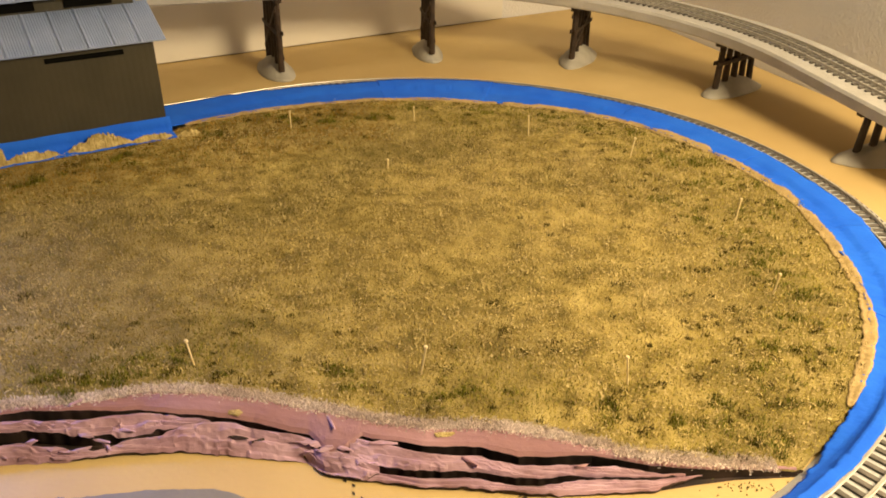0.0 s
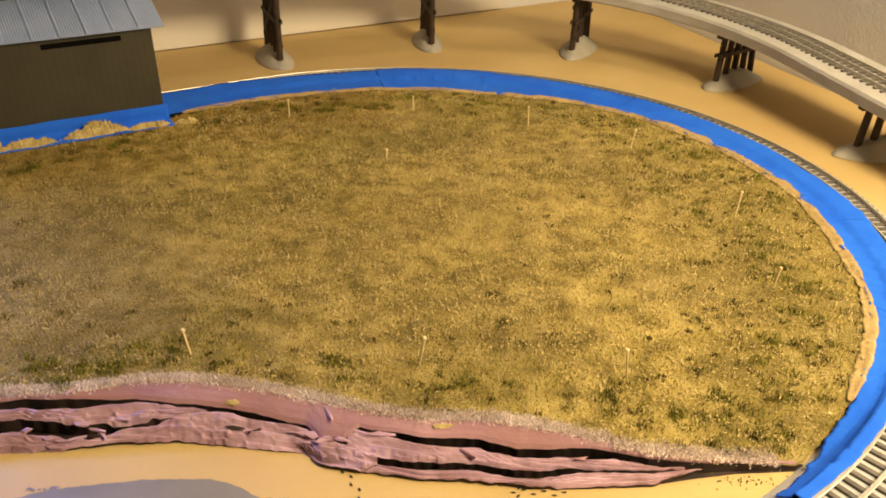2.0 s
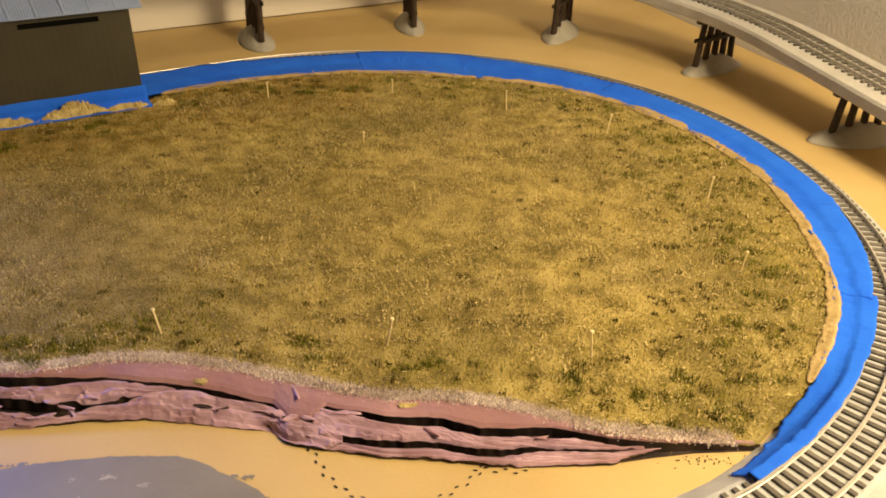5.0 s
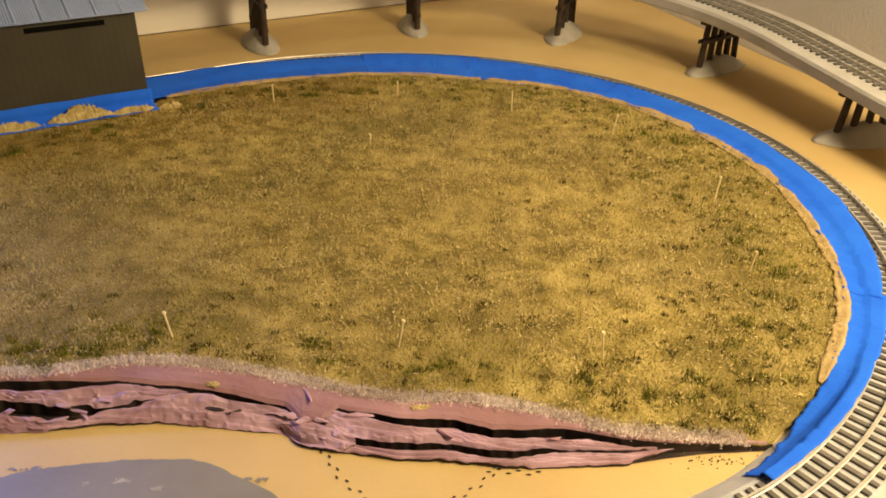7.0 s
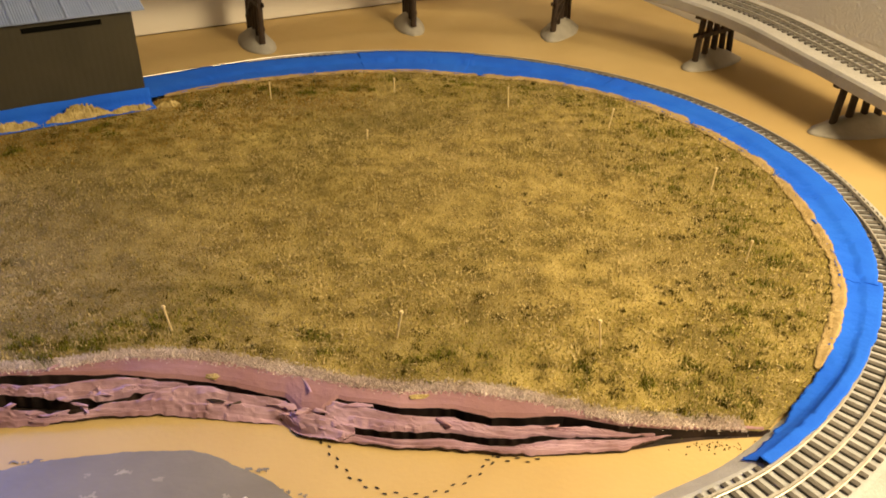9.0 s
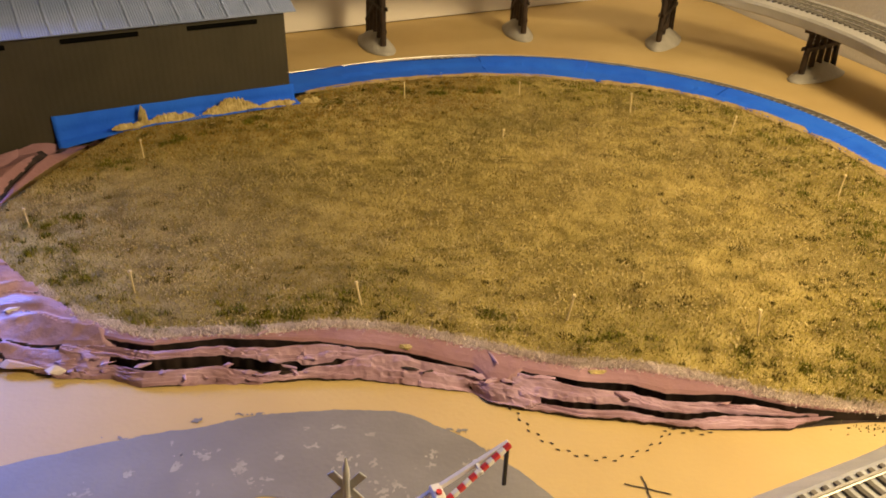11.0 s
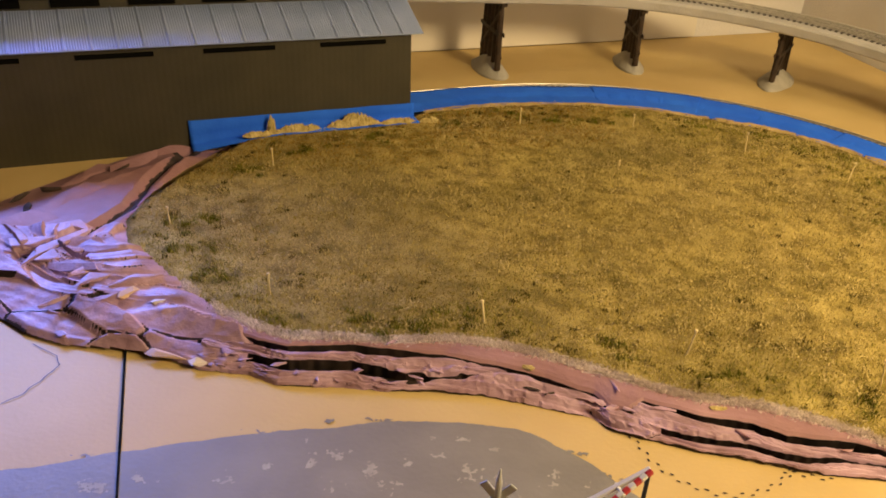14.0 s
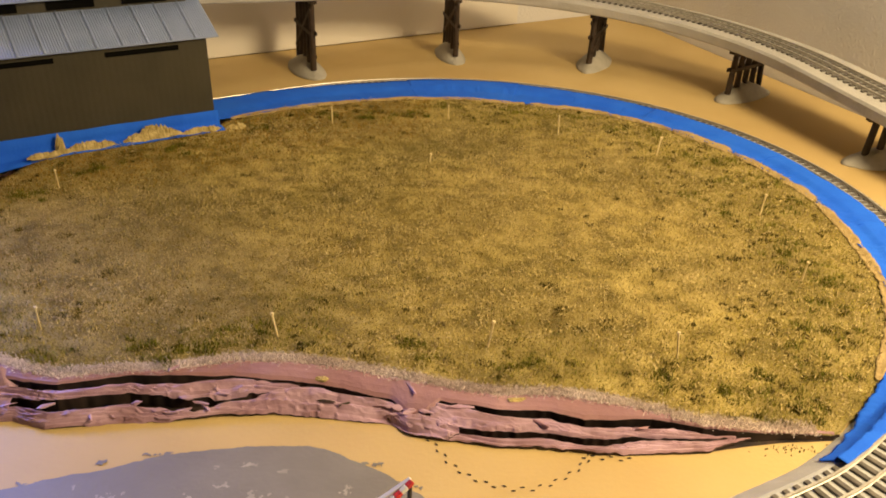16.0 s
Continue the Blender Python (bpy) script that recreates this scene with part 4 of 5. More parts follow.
def pin(x, y, h, lean_x, lean_y):
    ob = thing("pin", "thin bamboo pin with a small head, stuck in the grass", "pin", Matrix.Translation((x, y, hill_z(x, y) - 0.002)), "pins in the grass")
    tip = Vector((lean_x * h, lean_y * h, h + 0.002))
    part("shaft", rod(bmesh.new(), (0, 0, 0), tip, 0.0007, 0.00075, 7), M_PIN, ob)
    bm = rod(bmesh.new(), tip - Vector((0, 0, 0.0003)), tip + Vector((0, 0, 0.0011)), 0.0016, 0.0012, 9)
    part("head", bm, M_PIN, ob, "small pale round head")


for x, y, h, a, b in ((-0.163, 0.539, 0.020, -0.18, 0.0), (-0.003, 0.535, 0.022, 0.16, 0.05), (0.141, 0.526, 0.023, -0.12, 0.0), (0.280, 0.648, 0.019, 0.10, 0.0), (0.287, 0.783, 0.023, 0.08, 0.0), (0.214, 0.935, 0.022, 0.14, 0.0), (0.107, 0.995, 0.024, -0.05, 0.0),
                      (-0.027, 1.039, 0.016, -0.03, 0.0), (-0.170, 1.008, 0.020, -0.03, 0.0), (-0.423, 0.794, 0.019, -0.08, 0.0), (-0.472, 0.638, 0.017, -0.12, 0.0), (-0.342, 0.539, 0.019, -0.06, 0.0), (-0.049, 0.889, 0.010, 0.0, 0.0)):
    pin(x, y, h, a, b)

# ---- painted marks on the tabletop ----


def flat_patch(name, points, z, mat, label, category, wobble=0.004, freq=40, n=12):
    """A thin coat of paint with an uneven brushed edge."""
    pts = []
    for (x0, y0), (x1, y1) in zip(points, points[1:] + points[:1]):
        for k in range(n):
            x, y = x0 + (x1 - x0) * k / n, y0 + (y1 - y0) * k / n
            pts.append((x + wobble * nz(x * freq, y * freq, 1) + 0.3 * wobble * nz(x * 200, y * 200, 6), y + wobble * nz(x * freq, y * freq, 9) + 0.3 * wobble * nz(x * 200, y * 200, 3)))
    bm = slab(pts, 0.0002, z)
    bmesh.ops.triangulate(bm, faces=bm.faces)
    return tagged(part(name, bm, mat, None), label, category)


ROAD_TOP = [(-1.1, 0.02), (-0.8, 0.17), (-0.56, 0.270), (-0.484, 0.305), (-0.454, 0.319), (-0.388, 0.353), (-0.359, 0.367), (-0.288, 0.399), (-0.249, 0.413), (-0.209, 0.427), (-0.169, 0.435), (-0.127, 0.437), (-0.089, 0.422), (-0.05, 0.393), (-0.017, 0.361), (0.0, 0.33), (0.01, 0.29)]
ROAD_LOW = [(-0.09, 0.28), (-0.135, 0.335), (-0.161, 0.347), (-0.198, 0.35), (-0.234, 0.34), (-0.267, 0.323), (-0.311, 0.29), (-0.36, 0.255), (-0.6, 0.10), (-0.9, -0.05)]
flat_patch("painted_road", ROAD_TOP + ROAD_LOW, 0.0005, M_GREY, "worn grey painted road on the tan tabletop", "painted road", 0.0035, 30)
flat_patch("painted_water", [(-0.60, 0.43), (-0.542, 0.401), (-0.519, 0.40), (-0.504, 0.382), (-0.501, 0.363), (-0.513, 0.354), (-0.60, 0.30), (-0.70, 0.36)], 0.0005, M_BLUE, "blue painted patch on the tabletop", "painted patch", 0.004, 40)
# a dark line where the seam crosses the paint
gap = [seam_at(0.12, -0.0007), seam_at(0.12, 0.0007), seam_at(0.62, 0.0007), seam_at(0.62, -0.0007)]
tagged(part("table_seam", slab(gap, 0.0, 0.0013), M_SLOT, None), "black gap between the two layout modules", "seam", kind="structure")

def dry_brush(name, clusters, mat, z, label, category):
    """Patches of thin broken paint: ragged cells where the brush touched."""
    verts, faces, s = [], [], 0.0008
    for cx, cy, sx, sy, cover in clusters:
        for i in range(int(-1.6 * sx / s), int(1.6 * sx / s)):
            for j in range(int(-1.6 * sy / s), int(1.6 * sy / s)):
                x, y = cx + i * s, cy + j * s
                edge = math.hypot(i * s / sx, j * s / sy)
                if 0.55 * nz(x * 130, y * 190, 11) + 0.45 * nz(x * 420, y * 420, 5) + cover - 0.42 * edge * edge < 0:
                    continue
                k = len(verts)
                for dx, dy in ((-0.5, -0.5), (0.5, -0.5), (0.5, 0.5), (-0.5, 0.5)):
                    u, v = x + dx * s, y + dy * s
                    verts.append((u + 0.0004 * nz(u * 900, v * 900, 2), v + 0.0004 * nz(u * 900, v * 900, 8), z))
                faces.append((k, k + 1, k + 2, k + 3))
    return tagged(piece(name, mesh_from(name, verts, faces, mat)), label, category, kind="stuff")


dry_brush("paint_scuffs", ((-0.286, 0.363, 0.004, 0.007, 0.05), (-0.259, 0.373, 0.006, 0.009, 0.06), (-0.219, 0.375, 0.010, 0.012, 0.0), (-0.197, 0.386, 0.006, 0.005, 0.03), (-0.268, 0.393, 0.003, 0.003, 0.1), (-0.185, 0.414, 0.004, 0.003, 0.1), (-0.164, 0.417, 0.007, 0.003, 0.06), (-0.14, 0.413, 0.006, 0.003, 0.06), (-0.098, 0.397, 0.007, 0.006, 0.05), (-0.077, 0.391, 0.005, 0.006, 0.05), (-0.178, 0.398, 0.010, 0.004, 0.0),
                           (-0.245, 0.385, 0.014, 0.008, 0.0), (-0.205, 0.362, 0.010, 0.008, 0.02), (-0.101, 0.386, 0.008, 0.006, 0.02), (-0.125, 0.365, 0.016, 0.014, -0.02), (-0.389, 0.322, 0.014, 0.008, 0.08), (-0.36, 0.335, 0.010, 0.005, 0.02), (-0.47, 0.27, 0.03, 0.02, 0.04), (-0.24, 0.355, 0.012, 0.008, -0.04), (-0.15, 0.385, 0.02, 0.014, -0.06), (-0.31, 0.345, 0.01, 0.008, -0.03)),
          M_SCUFF, 0.00056, "pale worn scuffs on the grey painted road", "scuffs")
dry_brush("brushed_paint_edge", ((-0.215, 0.425, 0.03, 0.003, 0.02), (-0.40, 0.347, 0.02, 0.003, 0.0), (-0.30, 0.394, 0.02, 0.003, 0.0), (-0.26, 0.416, 0.005, 0.004, 0.05), (-0.087, 0.421, 0.02, 0.003, 0.04), (-0.06, 0.402, 0.012, 0.004, 0.04), (-0.18, 0.338, 0.04, 0.006, 0.02), (-0.28, 0.308, 0.03, 0.006, 0.0)),
          M_GREY, 0.00054, "thin dry-brushed grey paint along the road's edge", "paint")


def footprints(line, name, label):
    verts, faces = [], []
    total, side = 0.0, 1
    pts = []
    for (x0, y0), (x1, y1) in zip(line, line[1:]):
        d = math.hypot(x1 - x0, y1 - y0)
        while total < d:
            f = total / d
            pts.append((x0 + (x1 - x0) * f, y0 + (y1 - y0) * f, math.atan2(y1 - y0, x1 - x0)))
            total += 0.0062
        total -= d
    for x, y, a in pts:
        side = -side
        ox, oy = -math.sin(a) * 0.0015 * side, math.cos(a) * 0.0015 * side
        k0 = len(verts)
        for q in range(10):
            t = q * 2 * math.pi / 10
            u, v = 0.0017 * math.cos(t), 0.0007 * math.sin(t) * (1 + 0.3 * math.cos(t))
            verts.append((x + ox + u * math.cos(a) - v * math.sin(a), y + oy + u * math.sin(a) + v * math.cos(a), 0.0006))
        faces.append(tuple(range(k0, k0 + 10)))
    return tagged(piece(name, mesh_from(name, verts, faces, M_INK)), label, "footprints", kind="stuff")


footprints([(-0.046, 0.447), (-0.040, 0.437), (-0.033, 0.424), (-0.022, 0.413), (-0.010, 0.406), (0.006, 0.401), (0.022, 0.402), (0.035, 0.408), (0.049, 0.418), (0.058, 0.428), (0.064, 0.437)], "painted_footprints", "trail of small dark footprints drawn on the tabletop")
footprints([(0.058, 0.434), (0.072, 0.433), (0.094, 0.432)], "painted_footprints", "short trail of dark footprints along the foam bank")


def pen_line(line, width, name, label, m=None):
    verts, faces = [], []
    fine = []
    for (x0, y0), (x1, y1) in zip(line, line[1:]):
        for k in range(6):
            x, y = x0 + (x1 - x0) * k / 6, y0 + (y1 - y0) * k / 6
            fine.append((x + 0.0015 * nz(x * 120, y * 120), y + 0.0015 * nz(x * 120, y * 120, 5)))
    fine.append(line[-1])
    for i, (x, y) in enumerate(fine):
        q = fine[min(i + 1, len(fine) - 1)]
        p = fine[max(i - 1, 0)]
        d = Vector((q[0] - p[0], q[1] - p[1])).normalized()
        verts += [(x - d.y * width, y + d.x * width, 0.0007), (x + d.y * width, y - d.x * width, 0.0007)]
    faces = [(2 * i, 2 * i + 1, 2 * i + 3, 2 * i + 2) for i in range(len(fine) - 1)]
    return tagged(piece(name, mesh_from(name, verts, faces, M_INK)), label, "pen line")


pen_line([(-0.56, 0.425), (-0.513, 0.398), (-0.487, 0.382), (-0.478, 0.396), (-0.474, 0.415), (-0.471, 0.434)], 0.0004, "pen_line", "thin wavy pen line drawn on the tabletop")
pen_line([(-0.471, 0.434), (-0.480, 0.444), (-0.504, 0.454)], 0.0003, "pen_line", "thin pen line drawn towards the foam rocks")
pen_line([(0.024, 0.380), (0.052, 0.373)], 0.0005, "pen_mark", "dark pen stroke of a cross on the tabletop")
pen_line([(0.036, 0.388), (0.040, 0.364)], 0.0005, "pen_mark", "dark pen stroke of a cross on the tabletop")
pen_line([(-0.682, 0.639), (-0.668, 0.633)], 0.0005, "pen_mark", "dark pen stroke of a cross on the tabletop")
pen_line([(-0.679, 0.630), (-0.670, 0.642)], 0.0005, "pen_mark", "dark pen stroke of a cross on the tabletop")

# ---- level-crossing gate ----
gate = thing("crossing_gate", "silver crossing signal with a raised red and white gate arm", "crossing gate", Matrix.Translation((-0.133, 0.262, 0)))
part("base_plate", boxed(0.034, 0.034, 0.004, 0.001), M_SILVER, gate)
part("mast", rod(bmesh.new(), (0, 0, 0.003), (0, 0, 0.112), 0.0019, 0.0017, 10), M_SILVER, gate)
part("finial", rod(bmesh.new(), (0, 0, 0.112), (0, 0, 0.120), 0.0017, 0.0003, 8), M_SILVER, gate)
for a in (50, -50):
    part("crossbuck_blade", boxed(0.022, 0.0010, 0.0046, 0.0003, Matrix.Translation((0, 0.0022, 0.100)) @ Matrix.Rotation(radians(a), 4, "Y") @ Matrix.Translation((0, 0, -0.003))), M_SILVER, gate)
part("lamp_bar", boxed(0.018, 0.002, 0.002, 0.0004, Matrix.Translation((0, 0, 0.076))), M_SILVER, gate)
for sx in (-0.0075, 0.0075):
    lamp = part("signal_lamp", rod(bmesh.new(), (sx, -0.003, 0.0795), (sx, 0.002, 0.0795), 0.0032, 0.0032, 14), M_BLACK, gate, "round black signal lamp")
    part("hood", rod(bmesh.new(), (sx, 0.002, 0.0810), (sx, 0.008, 0.0810), 0.0036, 0.0030, 12), M_SILVER, lamp)
TIP = Vector((0.076, 0.037, 0.101))
PIV = Vector((-0.002, 0.0016, 0.057))
part("motor_box", boxed(0.018, 0.012, 0.012, 0.001, Matrix.Translation((-0.004, 0.0, 0.043))), M_WHITE, gate)
d = TIP - PIV
side = Vector((d.y, -d.x, 0)).normalized()


def beam(a, b, w):
    q = (b - a).to_track_quat("Z", "Y").to_matrix().to_4x4()
    return boxed(w, w, (b - a).length, w * 0.12, Matrix.Translation(a) @ q)


arm = part("gate_arm", beam(PIV - side * 0.002, TIP - side * 0.0006, 0.0026), M_WHITE, gate)
nb = 26
for k in range(nb):
    a0, a1 = PIV + side * 0.019, TIP + side * 0.001
    seg = beam(a0 + (a1 - a0) * k / nb, a0 + (a1 - a0) * (k + 1) / nb, 0.0027)
    part("stripe", seg, M_RED if k % 2 else M_WHITE, arm, "red stripe" if k % 2 else "white stripe")
for f in (0.04, 0.55, 0.8):
    a = PIV + d * f - side * 0.003
    b = PIV + d * f + side * (0.021 - 0.018 * f)
    plate = part("arm_plate", beam(a, b, (0.0085 if f < 0.1 else 0.0056) if f < 0.7 else 0.002), M_WHITE, arm)
    if f < 0.7:
        c = (a + b) / 2
        part("arm_lamp", rod(bmesh.new(), c + Vector((0, 0, 0.0015)), c + Vector((0, 0, 0.0042)), 0.0017, 0.0015, 10), M_RED, arm, "small red lamp on the gate arm")
part("arm_rest", rod(bmesh.new(), TIP - d.normalized() * 0.001 + Vector((0, 0, -0.027)), TIP - d.normalized() * 0.001, 0.0012, 0.0012, 8), M_BLACK, gate, "black rod under the arm's tip")

# low scenery beside the road
blob("scatter_lump", "olive lump of scatter material beside the grey road", "scatter", -0.018, 0.312, 0.0008, 0.075, 0.06, 0.008, 0.5, M_OLIVE, 4)
tagged(part("wood_offcut", boxed(0.05, 0.016, 0.006, 0.0006), M_PASTE, None, m=pose(-0.064, 0.318, 0.001, 0, 0, 8)), "small tan wood offcut lying on the painted road", "wood offcut")
tagged(part("wood_stick", boxed(0.03, 0.004, 0.004, 0.0005), M_WOOD, None, m=pose(-0.048, 0.325, 0.0075, 0, 0, -55)), "short dark stick lying on the wood offcut", "stick")

# ---- grass ----
grs = np.random.RandomState(4)


def fibres(name, xs, ys, lengths, width, spread, mat, label, lift=0.0):
    """Many thin leaning blades, one triangle each."""
    n = len(xs)
    zs = np.array([hill_z(x, y) for x, y in zip(xs, ys)]) + lift
    a = grs.uniform(0, 2 * np.pi, n)
    lean = np.abs(grs.normal(0, spread, n))
    lean = np.clip(lean, 0, 1.5)
    dx, dy, dz = np.cos(a) * np.sin(lean) * lengths, np.sin(a) * np.sin(lean) * lengths, np.maximum(np.cos(lean), 0.12) * lengths
    b = grs.uniform(0, 2 * np.pi, n)
    wx, wy = np.cos(b) * width, np.sin(b) * width
    co = np.empty((n, 3, 3))
    co[:, 0] = np.stack([xs - wx, ys - wy, zs - 0.0003], 1)
    co[:, 1] = np.stack([xs + wx, ys + wy, zs - 0.0003], 1)
    co[:, 2] = np.stack([xs + dx, ys + dy, zs + dz], 1)
    me = bpy.data.meshes.new(name)
    me.vertices.add(3 * n)
    me.vertices.foreach_set("co", co.ravel())
    me.loops.add(3 * n)
    me.loops.foreach_set("vertex_index", np.arange(3 * n, dtype=np.int32))
    me.polygons.add(n)
    me.polygons.foreach_set("loop_start", np.arange(0, 3 * n, 3, dtype=np.int32))
    me.update(calc_edges=True)
    me.materials.append(mat)
    return tagged(new(name, me), label, "grass", kind="stuff")


def on_hill(n, margin):
    """Random places on the hill, short of its edge by a margin."""
    a = grs.uniform(-np.pi, np.pi, 3 * n)
    r = np.sqrt(grs.uniform(0, 1, 3 * n)) * 0.5
    table_a = np.array([p[0] for p in polar])
    table_r = np.array([p[1] for p in polar])
    keep = r < np.interp(a, table_a, table_r) - margin * grs.uniform(0.2, 1.6, 3 * n)
    a, r = a[keep][:n], r[keep][:n]
    return HC.x + r * np.cos(a), HC.y + r * np.sin(a)


# what grows where: dark olive and brown drifts across the middle, red-brown for the shed's shade beside it, golden
# green at the round end
OLIVE_DRIFTS = ((-0.095, 0.885, 0.085, 0.030, 1.0), (-0.17, 0.785, 0.085, 0.026, 0.95), (-0.03, 0.93, 0.07, 0.022, 0.7), (0.10, 0.86, 0.06, 0.025, 0.45), (-0.30, 0.77, 0.05, 0.03, 0.5), (0.06, 0.66, 0.10, 0.035, 0.4), (-0.12, 0.62, 0.09, 0.03, 0.45))
BROWN_DRIFTS = ((-0.05, 0.775, 0.045, 0.03, 0.8), (-0.276, 0.70, 0.06, 0.03, 0.8), (-0.14, 0.69, 0.06, 0.025, 0.6), (-0.20, 0.60, 0.08, 0.025, 0.6), (0.04, 0.57, 0.07, 0.025, 0.6), (-0.38, 0.67, 0.05, 0.03, 0.6))
# the last two pale drifts put the daylight on the left turf into the colour
PALE_DRIFTS = ((-0.22, 0.835, 0.07, 0.022, 0.9), (0.0, 0.83, 0.07, 0.025, 0.7), (-0.36, 0.78, 0.06, 0.03, 0.7), (0.05, 0.74, 0.09, 0.035, 0.8), (0.13, 0.93, 0.07, 0.03, 0.5), (-0.25, 0.66, 0.07, 0.02, 0.5), (0.15, 0.63, 0.06, 0.03, 0.5), (-0.40, 0.73, 0.07, 0.06, 1.6), (-0.30, 0.64, 0.08, 0.04, 1.0))
OLIVE_DRIFTS, BROWN_DRIFTS, PALE_DRIFTS = (np.array(d) for d in (OLIVE_DRIFTS, BROWN_DRIFTS, PALE_DRIFTS))


def drift(xs, ys, drifts):
    """How much each place lies in a set of drifts, lying along the field's length."""
    w = np.zeros(len(xs))
    for cx, cy, rx, ry, k in drifts:
        u, v = (xs - cx) * 0.94 + (ys - cy) * 0.34, -(xs - cx) * 0.34 + (ys - cy) * 0.94
        w += k * np.exp(-(u / rx) ** 2 - (v / ry) ** 2)
    return w


xs, ys = on_hill(340000, 0.004)
wob = np.array([nz(x * 15, y * 15, 40) + 0.6 * nz(x * 45, y * 45, 44) for x, y in zip(xs, ys)])
shed_way = (xs - SB.x) * 0.518 - (ys - SB.y) * 0.855
rim = np.hypot(xs - HC.x, ys - HC.y) / np.interp(np.arctan2(ys - HC.y, xs - HC.x), np.array([p[0] for p in polar]), np.array([p[1] for p in polar]))
shares = np.stack([np.full(len(xs), 0.34),
                   2.0 * drift(xs, ys, OLIVE_DRIFTS) * (1 + wob) + 0.08,
                   1.6 * drift(xs, ys, BROWN_DRIFTS) * (1 + wob) + 0.16 * np.clip(1 + 2.4 * wob, 0, 2),
                   2.0 * drift(xs, ys, PALE_DRIFTS) * (1 - wob) + 0.14,
                   # band beside the shed: its shade, put into the fibre colour
                   3.5 * np.clip(1.15 - shed_way / 0.13, 0, 1) * (xs < -0.05) * np.clip(1 + wob, 0, 2),
                   1.3 * np.clip((rim - 0.62) / 0.3, 0, 1) * np.clip((xs + 0.02) / 0.2, 0, 1) * np.clip(1 + 1.6 * wob, 0, 2) + 0.6 * np.clip((rim - 0.7) / 0.25, 0, 1) * (ys < 0.62) * np.clip(1 + 1.6 * wob, 0, 2)], 1)
shares = np.cumsum(np.clip(shares, 0, None), 1)
pick = (grs.uniform(0, 1, len(xs))[:, None] * shares[:, -1:] > shares).sum(1)
for k, (name, mat, label) in enumerate((("grass_fibres", M_FIBRE, "short dry straw-coloured static grass over the hill"), ("olive_grass_fibres", M_OLIVEGRASS, "dull olive static grass in drifts across the hill"), ("brown_grass_fibres", M_BROWNGRASS, "faded brown static grass in patches on the hill"),
                                        ("pale_grass_fibres", M_BEIGE, "bleached beige static grass in drifts, paler at the left for daylight"), ("rust_grass_fibres", M_SHED_SHADE, "static grass along the side towards the shed, red-brown for the shed's shade"), ("golden_grass_fibres", M_GOLDEN, "golden green static grass near the round end of the hill"))):
    here = pick == k
    fibres(name, xs[here], ys[here], grs.uniform(0.0013, 0.0036, here.sum()), 0.00034, 2.4, mat, label)

TUFTS = [(-0.198, 0.537, 1.2), (-0.06, 0.528, 1.1), (0.034, 0.512, 1.1), (-0.257, 0.519, 1.1), (0.16, 0.489, 1.2), (0.22, 0.479, 1.1), (0.196, 0.473, 0.8), (0.29, 0.649, 0.8), (0.262, 0.576, 1.3), (0.294, 0.608, 1.0), (0.253, 0.548, 1.0), (-0.07, 1.048, 1.2), (-0.024, 1.081, 0.7), (0.053, 1.075, 0.8), (-0.13, 1.035, 1.2), (-0.177, 1.033, 1.0),
         (0.136, 1.059, 1.0), (0.179, 1.023, 1.0), (0.23, 1.007, 0.8), (0.27, 0.924, 1.0), (0.305, 0.926, 0.9), (0.327, 0.868, 1.0), (0.344, 0.821, 0.6), (0.247, 0.786, 0.9), (0.303, 0.727, 1.0), (0.226, 0.829, 0.8), (-0.241, 0.517, 1.1), (-0.201, 0.527, 1.2), (-0.441, 0.596, 1.3), (-0.465, 0.631, 1.2), (-0.436, 0.659, 1.0),
         (0.30, 0.68, 1.2), (0.285, 0.70, 1.0), (0.31, 0.655, 0.9), (0.295, 0.755, 0.8), (0.315, 0.80, 0.9), (0.20, 0.50, 1.1), (0.235, 0.515, 1.2), (0.12, 0.50, 0.9), (0.27, 0.87, 0.9), (0.25, 0.93, 0.8), (-0.404, 0.553, 0.9), (-0.317, 0.501, 0.8), (-0.449, 0.772, 1.2), (-0.40, 0.85, 1.3), (-0.33, 0.91, 1.2), (-0.26, 0.98, 1.0)]
tx, ty = [], []
for x, y, s in TUFTS:
    n = int(300 * s)
    cl = [(grs.normal(0, 0.012 * s), grs.normal(0, 0.008 * s)) for _ in range(7)]
    for k in range(n):
        cx, cy = cl[grs.randint(0, 7)]
        tx.append(x + cx + grs.normal(0, 0.0033))
        ty.append(y + cy + grs.normal(0, 0.0026))
tx, ty = np.array(tx), np.array(ty)
fibres("green_grass_tufts", tx, ty, grs.uniform(0.0025, 0.006, len(tx)), 0.00038, 1.15, M_GREEN, "tufts of longer dark green static grass along the hill's edge")
# thin green sprinkle towards the field's rim
ga, gr = grs.uniform(-np.pi, np.pi, 22000), 1 - np.abs(grs.normal(0, 0.20, 22000))
reach = np.interp(ga, np.array([p[0] for p in polar]), np.array([p[1] for p in polar])) - 0.012
sx, sy = HC.x + np.cos(ga) * gr * reach, HC.y + np.sin(ga) * gr * reach
keep = np.array([nz(x * 16, y * 16, 40) > -0.05 for x, y in zip(sx, sy)])
fibres("green_grass_sprinkle", sx[keep], sy[keep], grs.uniform(0.002, 0.0045, keep.sum()), 0.00036, 1.2, M_GREEN, "sparse green grass sprinkled near the hill's rim")
# dry pale straws lying about, thicker towards the lit end
px_, py_ = on_hill(44000, 0.006)
keep = np.array([nz(x * 11, y * 11, 60) + 0.9 * x > -0.15 for x, y in zip(px_, py_)])
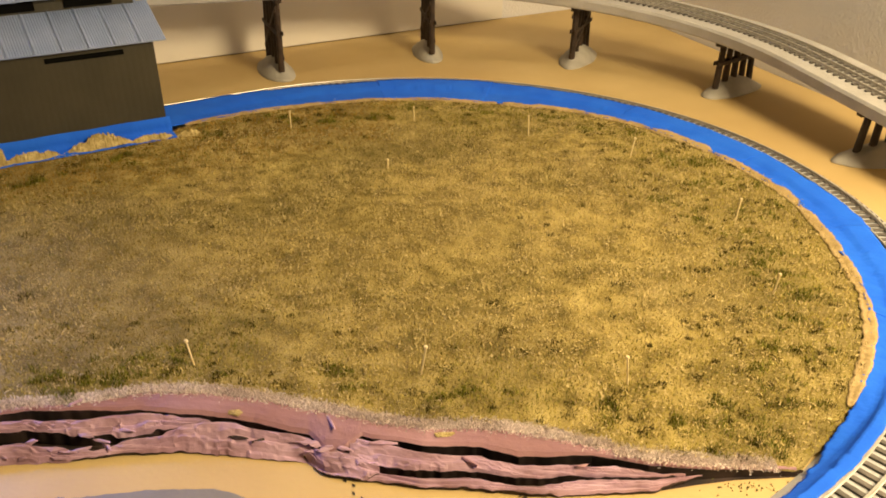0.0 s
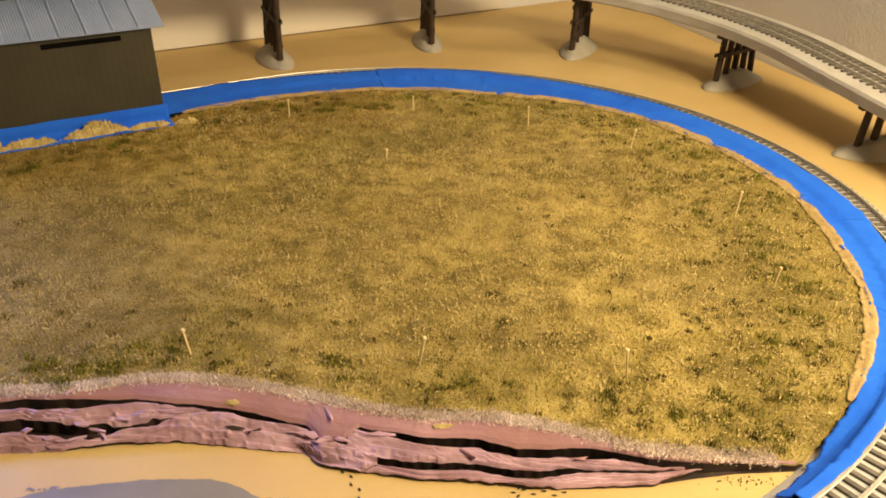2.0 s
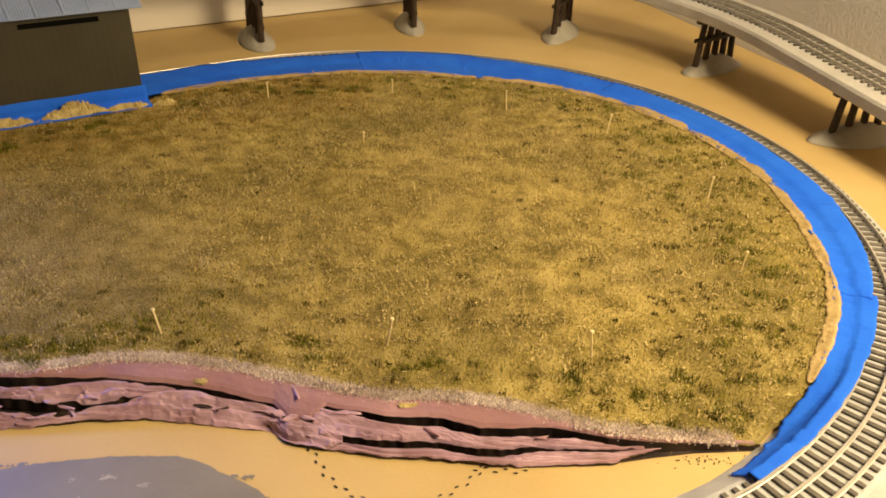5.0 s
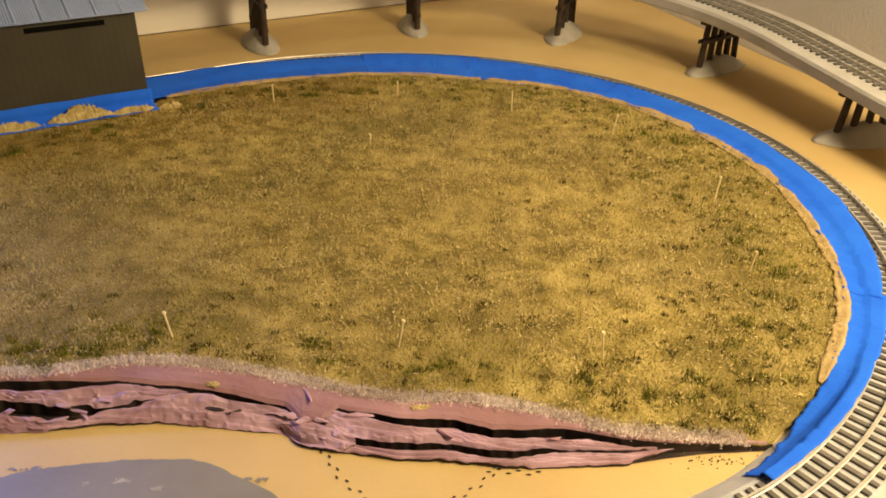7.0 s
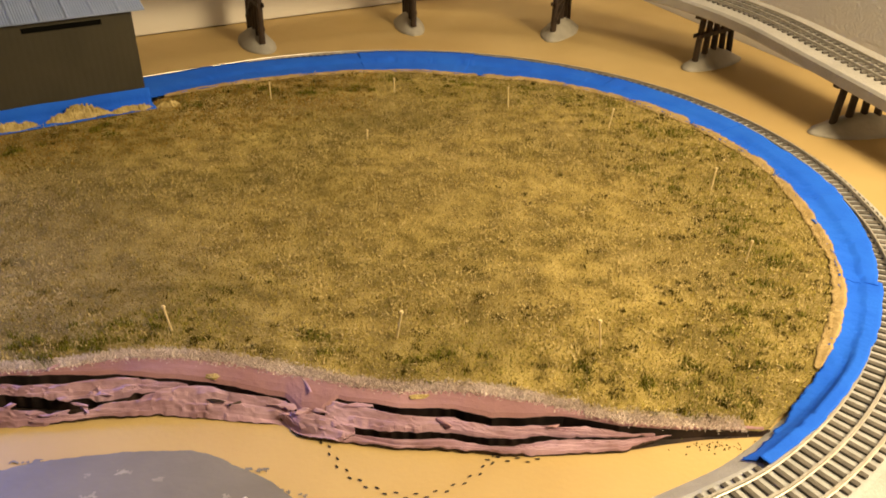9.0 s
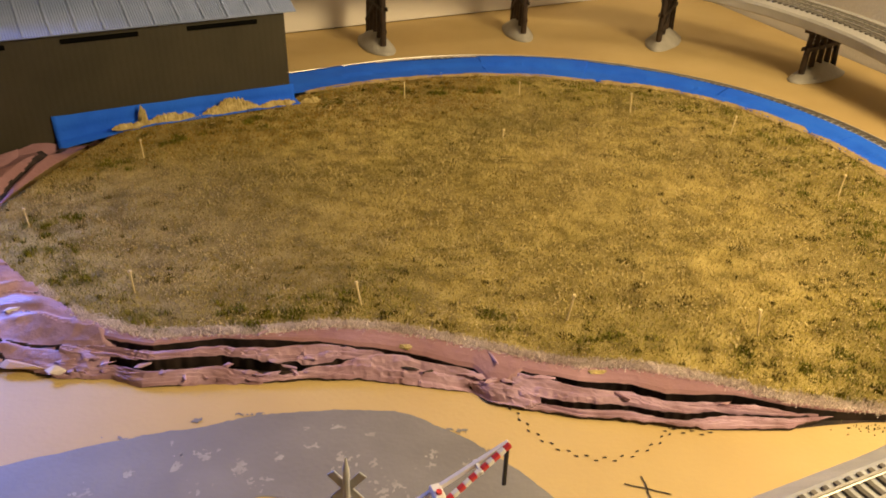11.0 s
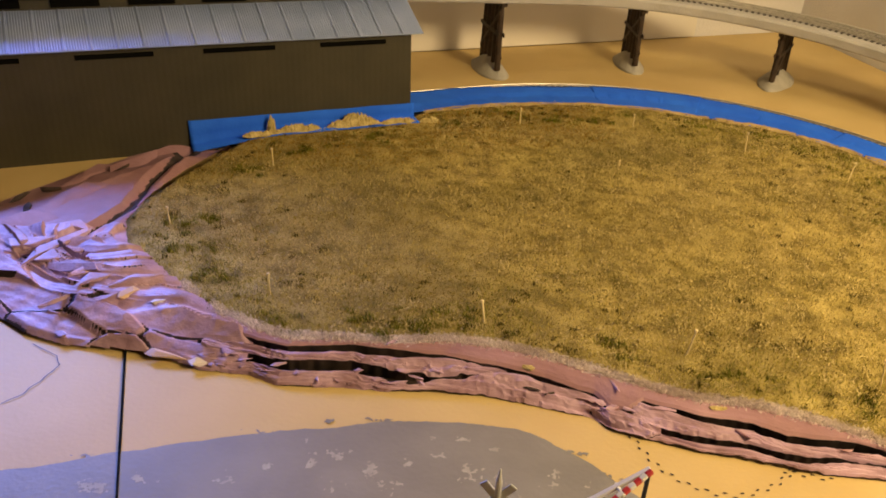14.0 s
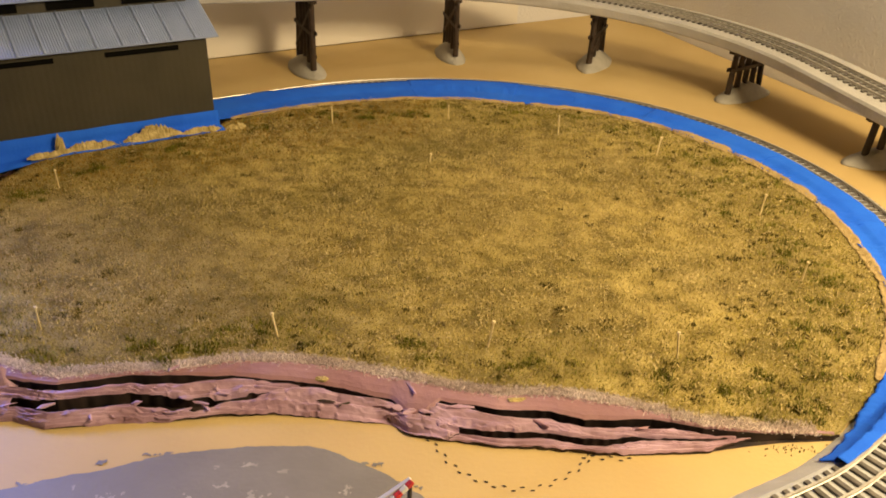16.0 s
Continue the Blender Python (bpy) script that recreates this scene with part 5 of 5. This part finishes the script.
fibres("pale_straws", px_[keep], py_[keep], grs.uniform(0.0012, 0.0050, keep.sum()), 0.00045, 2.2, M_STRAW, "pale dry straws lying loose on the grass", 0.0016)
# small dark clumps, thicker towards the rim and the round end
cx_, cy_ = on_hill(1500, 0.012)
mx, my = [], []
for x, y in zip(cx_, cy_):
    rim = math.hypot(x - HC.x, y - HC.y) / hill_reach(math.atan2(y - HC.y, x - HC.x))
    if rng.random() < 0.015 + 0.8 * max(0.0, rim - 0.55) + 1.1 * max(0.0, x - 0.02) * (rim > 0.4) + 0.12 * (y < 0.6):
        s = rng.choice((rng.uniform(0.2, 0.45), rng.uniform(0.3, 0.9)))
        for _ in range(int(90 * s)):
            mx.append(x + grs.normal(0, 0.0052 * s))
            my.append(y + grs.normal(0, 0.0042 * s))
mx, my = np.array(mx), np.array(my)
fibres("dark_grass_clumps", mx, my, grs.uniform(0.002, 0.0042, len(mx)), 0.00040, 1.2, M_FLECK, "small dark clumps of static grass over the hill")
# pale glue-soaked fringe along the bank's top
fx = grs.uniform(-0.42, 0.225, 48000)
fx = fx[np.array([nz(x * 22, 5) + 0.5 * nz(x * 70, 9) > -0.5 for x in fx])]
fy = np.array([lerp_table(x, BANK)[0] for x in fx]) + np.where(fx < 0.12, 0.0055, 0.0016) + grs.normal(0.0, 0.0030, len(fx))
fibres("glue_fringe", fx, fy, grs.uniform(0.0008, 0.0024, len(fx)), 0.00045, 1.3, M_FRINGE, "pale glue-soaked fringe of grass along the bank's top")

# crumbs by the end of the bank
crumb_rng = random.Random(8)
verts, faces = [], []
for _ in range(60):
    x, y = crumb_rng.gauss(0.205, 0.012), crumb_rng.gauss(0.447, 0.004)
    r, k0 = crumb_rng.uniform(0.0003, 0.0009), len(verts)
    verts += [(x - r, y - r, 0.0003), (x + r, y - r * 0.6, 0.0003), (x, y + r, 0.0003), (x, y, 0.0003 + r)]
    faces += [(k0, k0 + 1, k0 + 3), (k0 + 1, k0 + 2, k0 + 3), (k0 + 2, k0, k0 + 3)]
tagged(piece("scatter_crumbs", mesh_from("scatter_crumbs", verts, faces, M_OLIVE)), "spilled crumbs of scatter on the tabletop", "crumbs", kind="stuff")
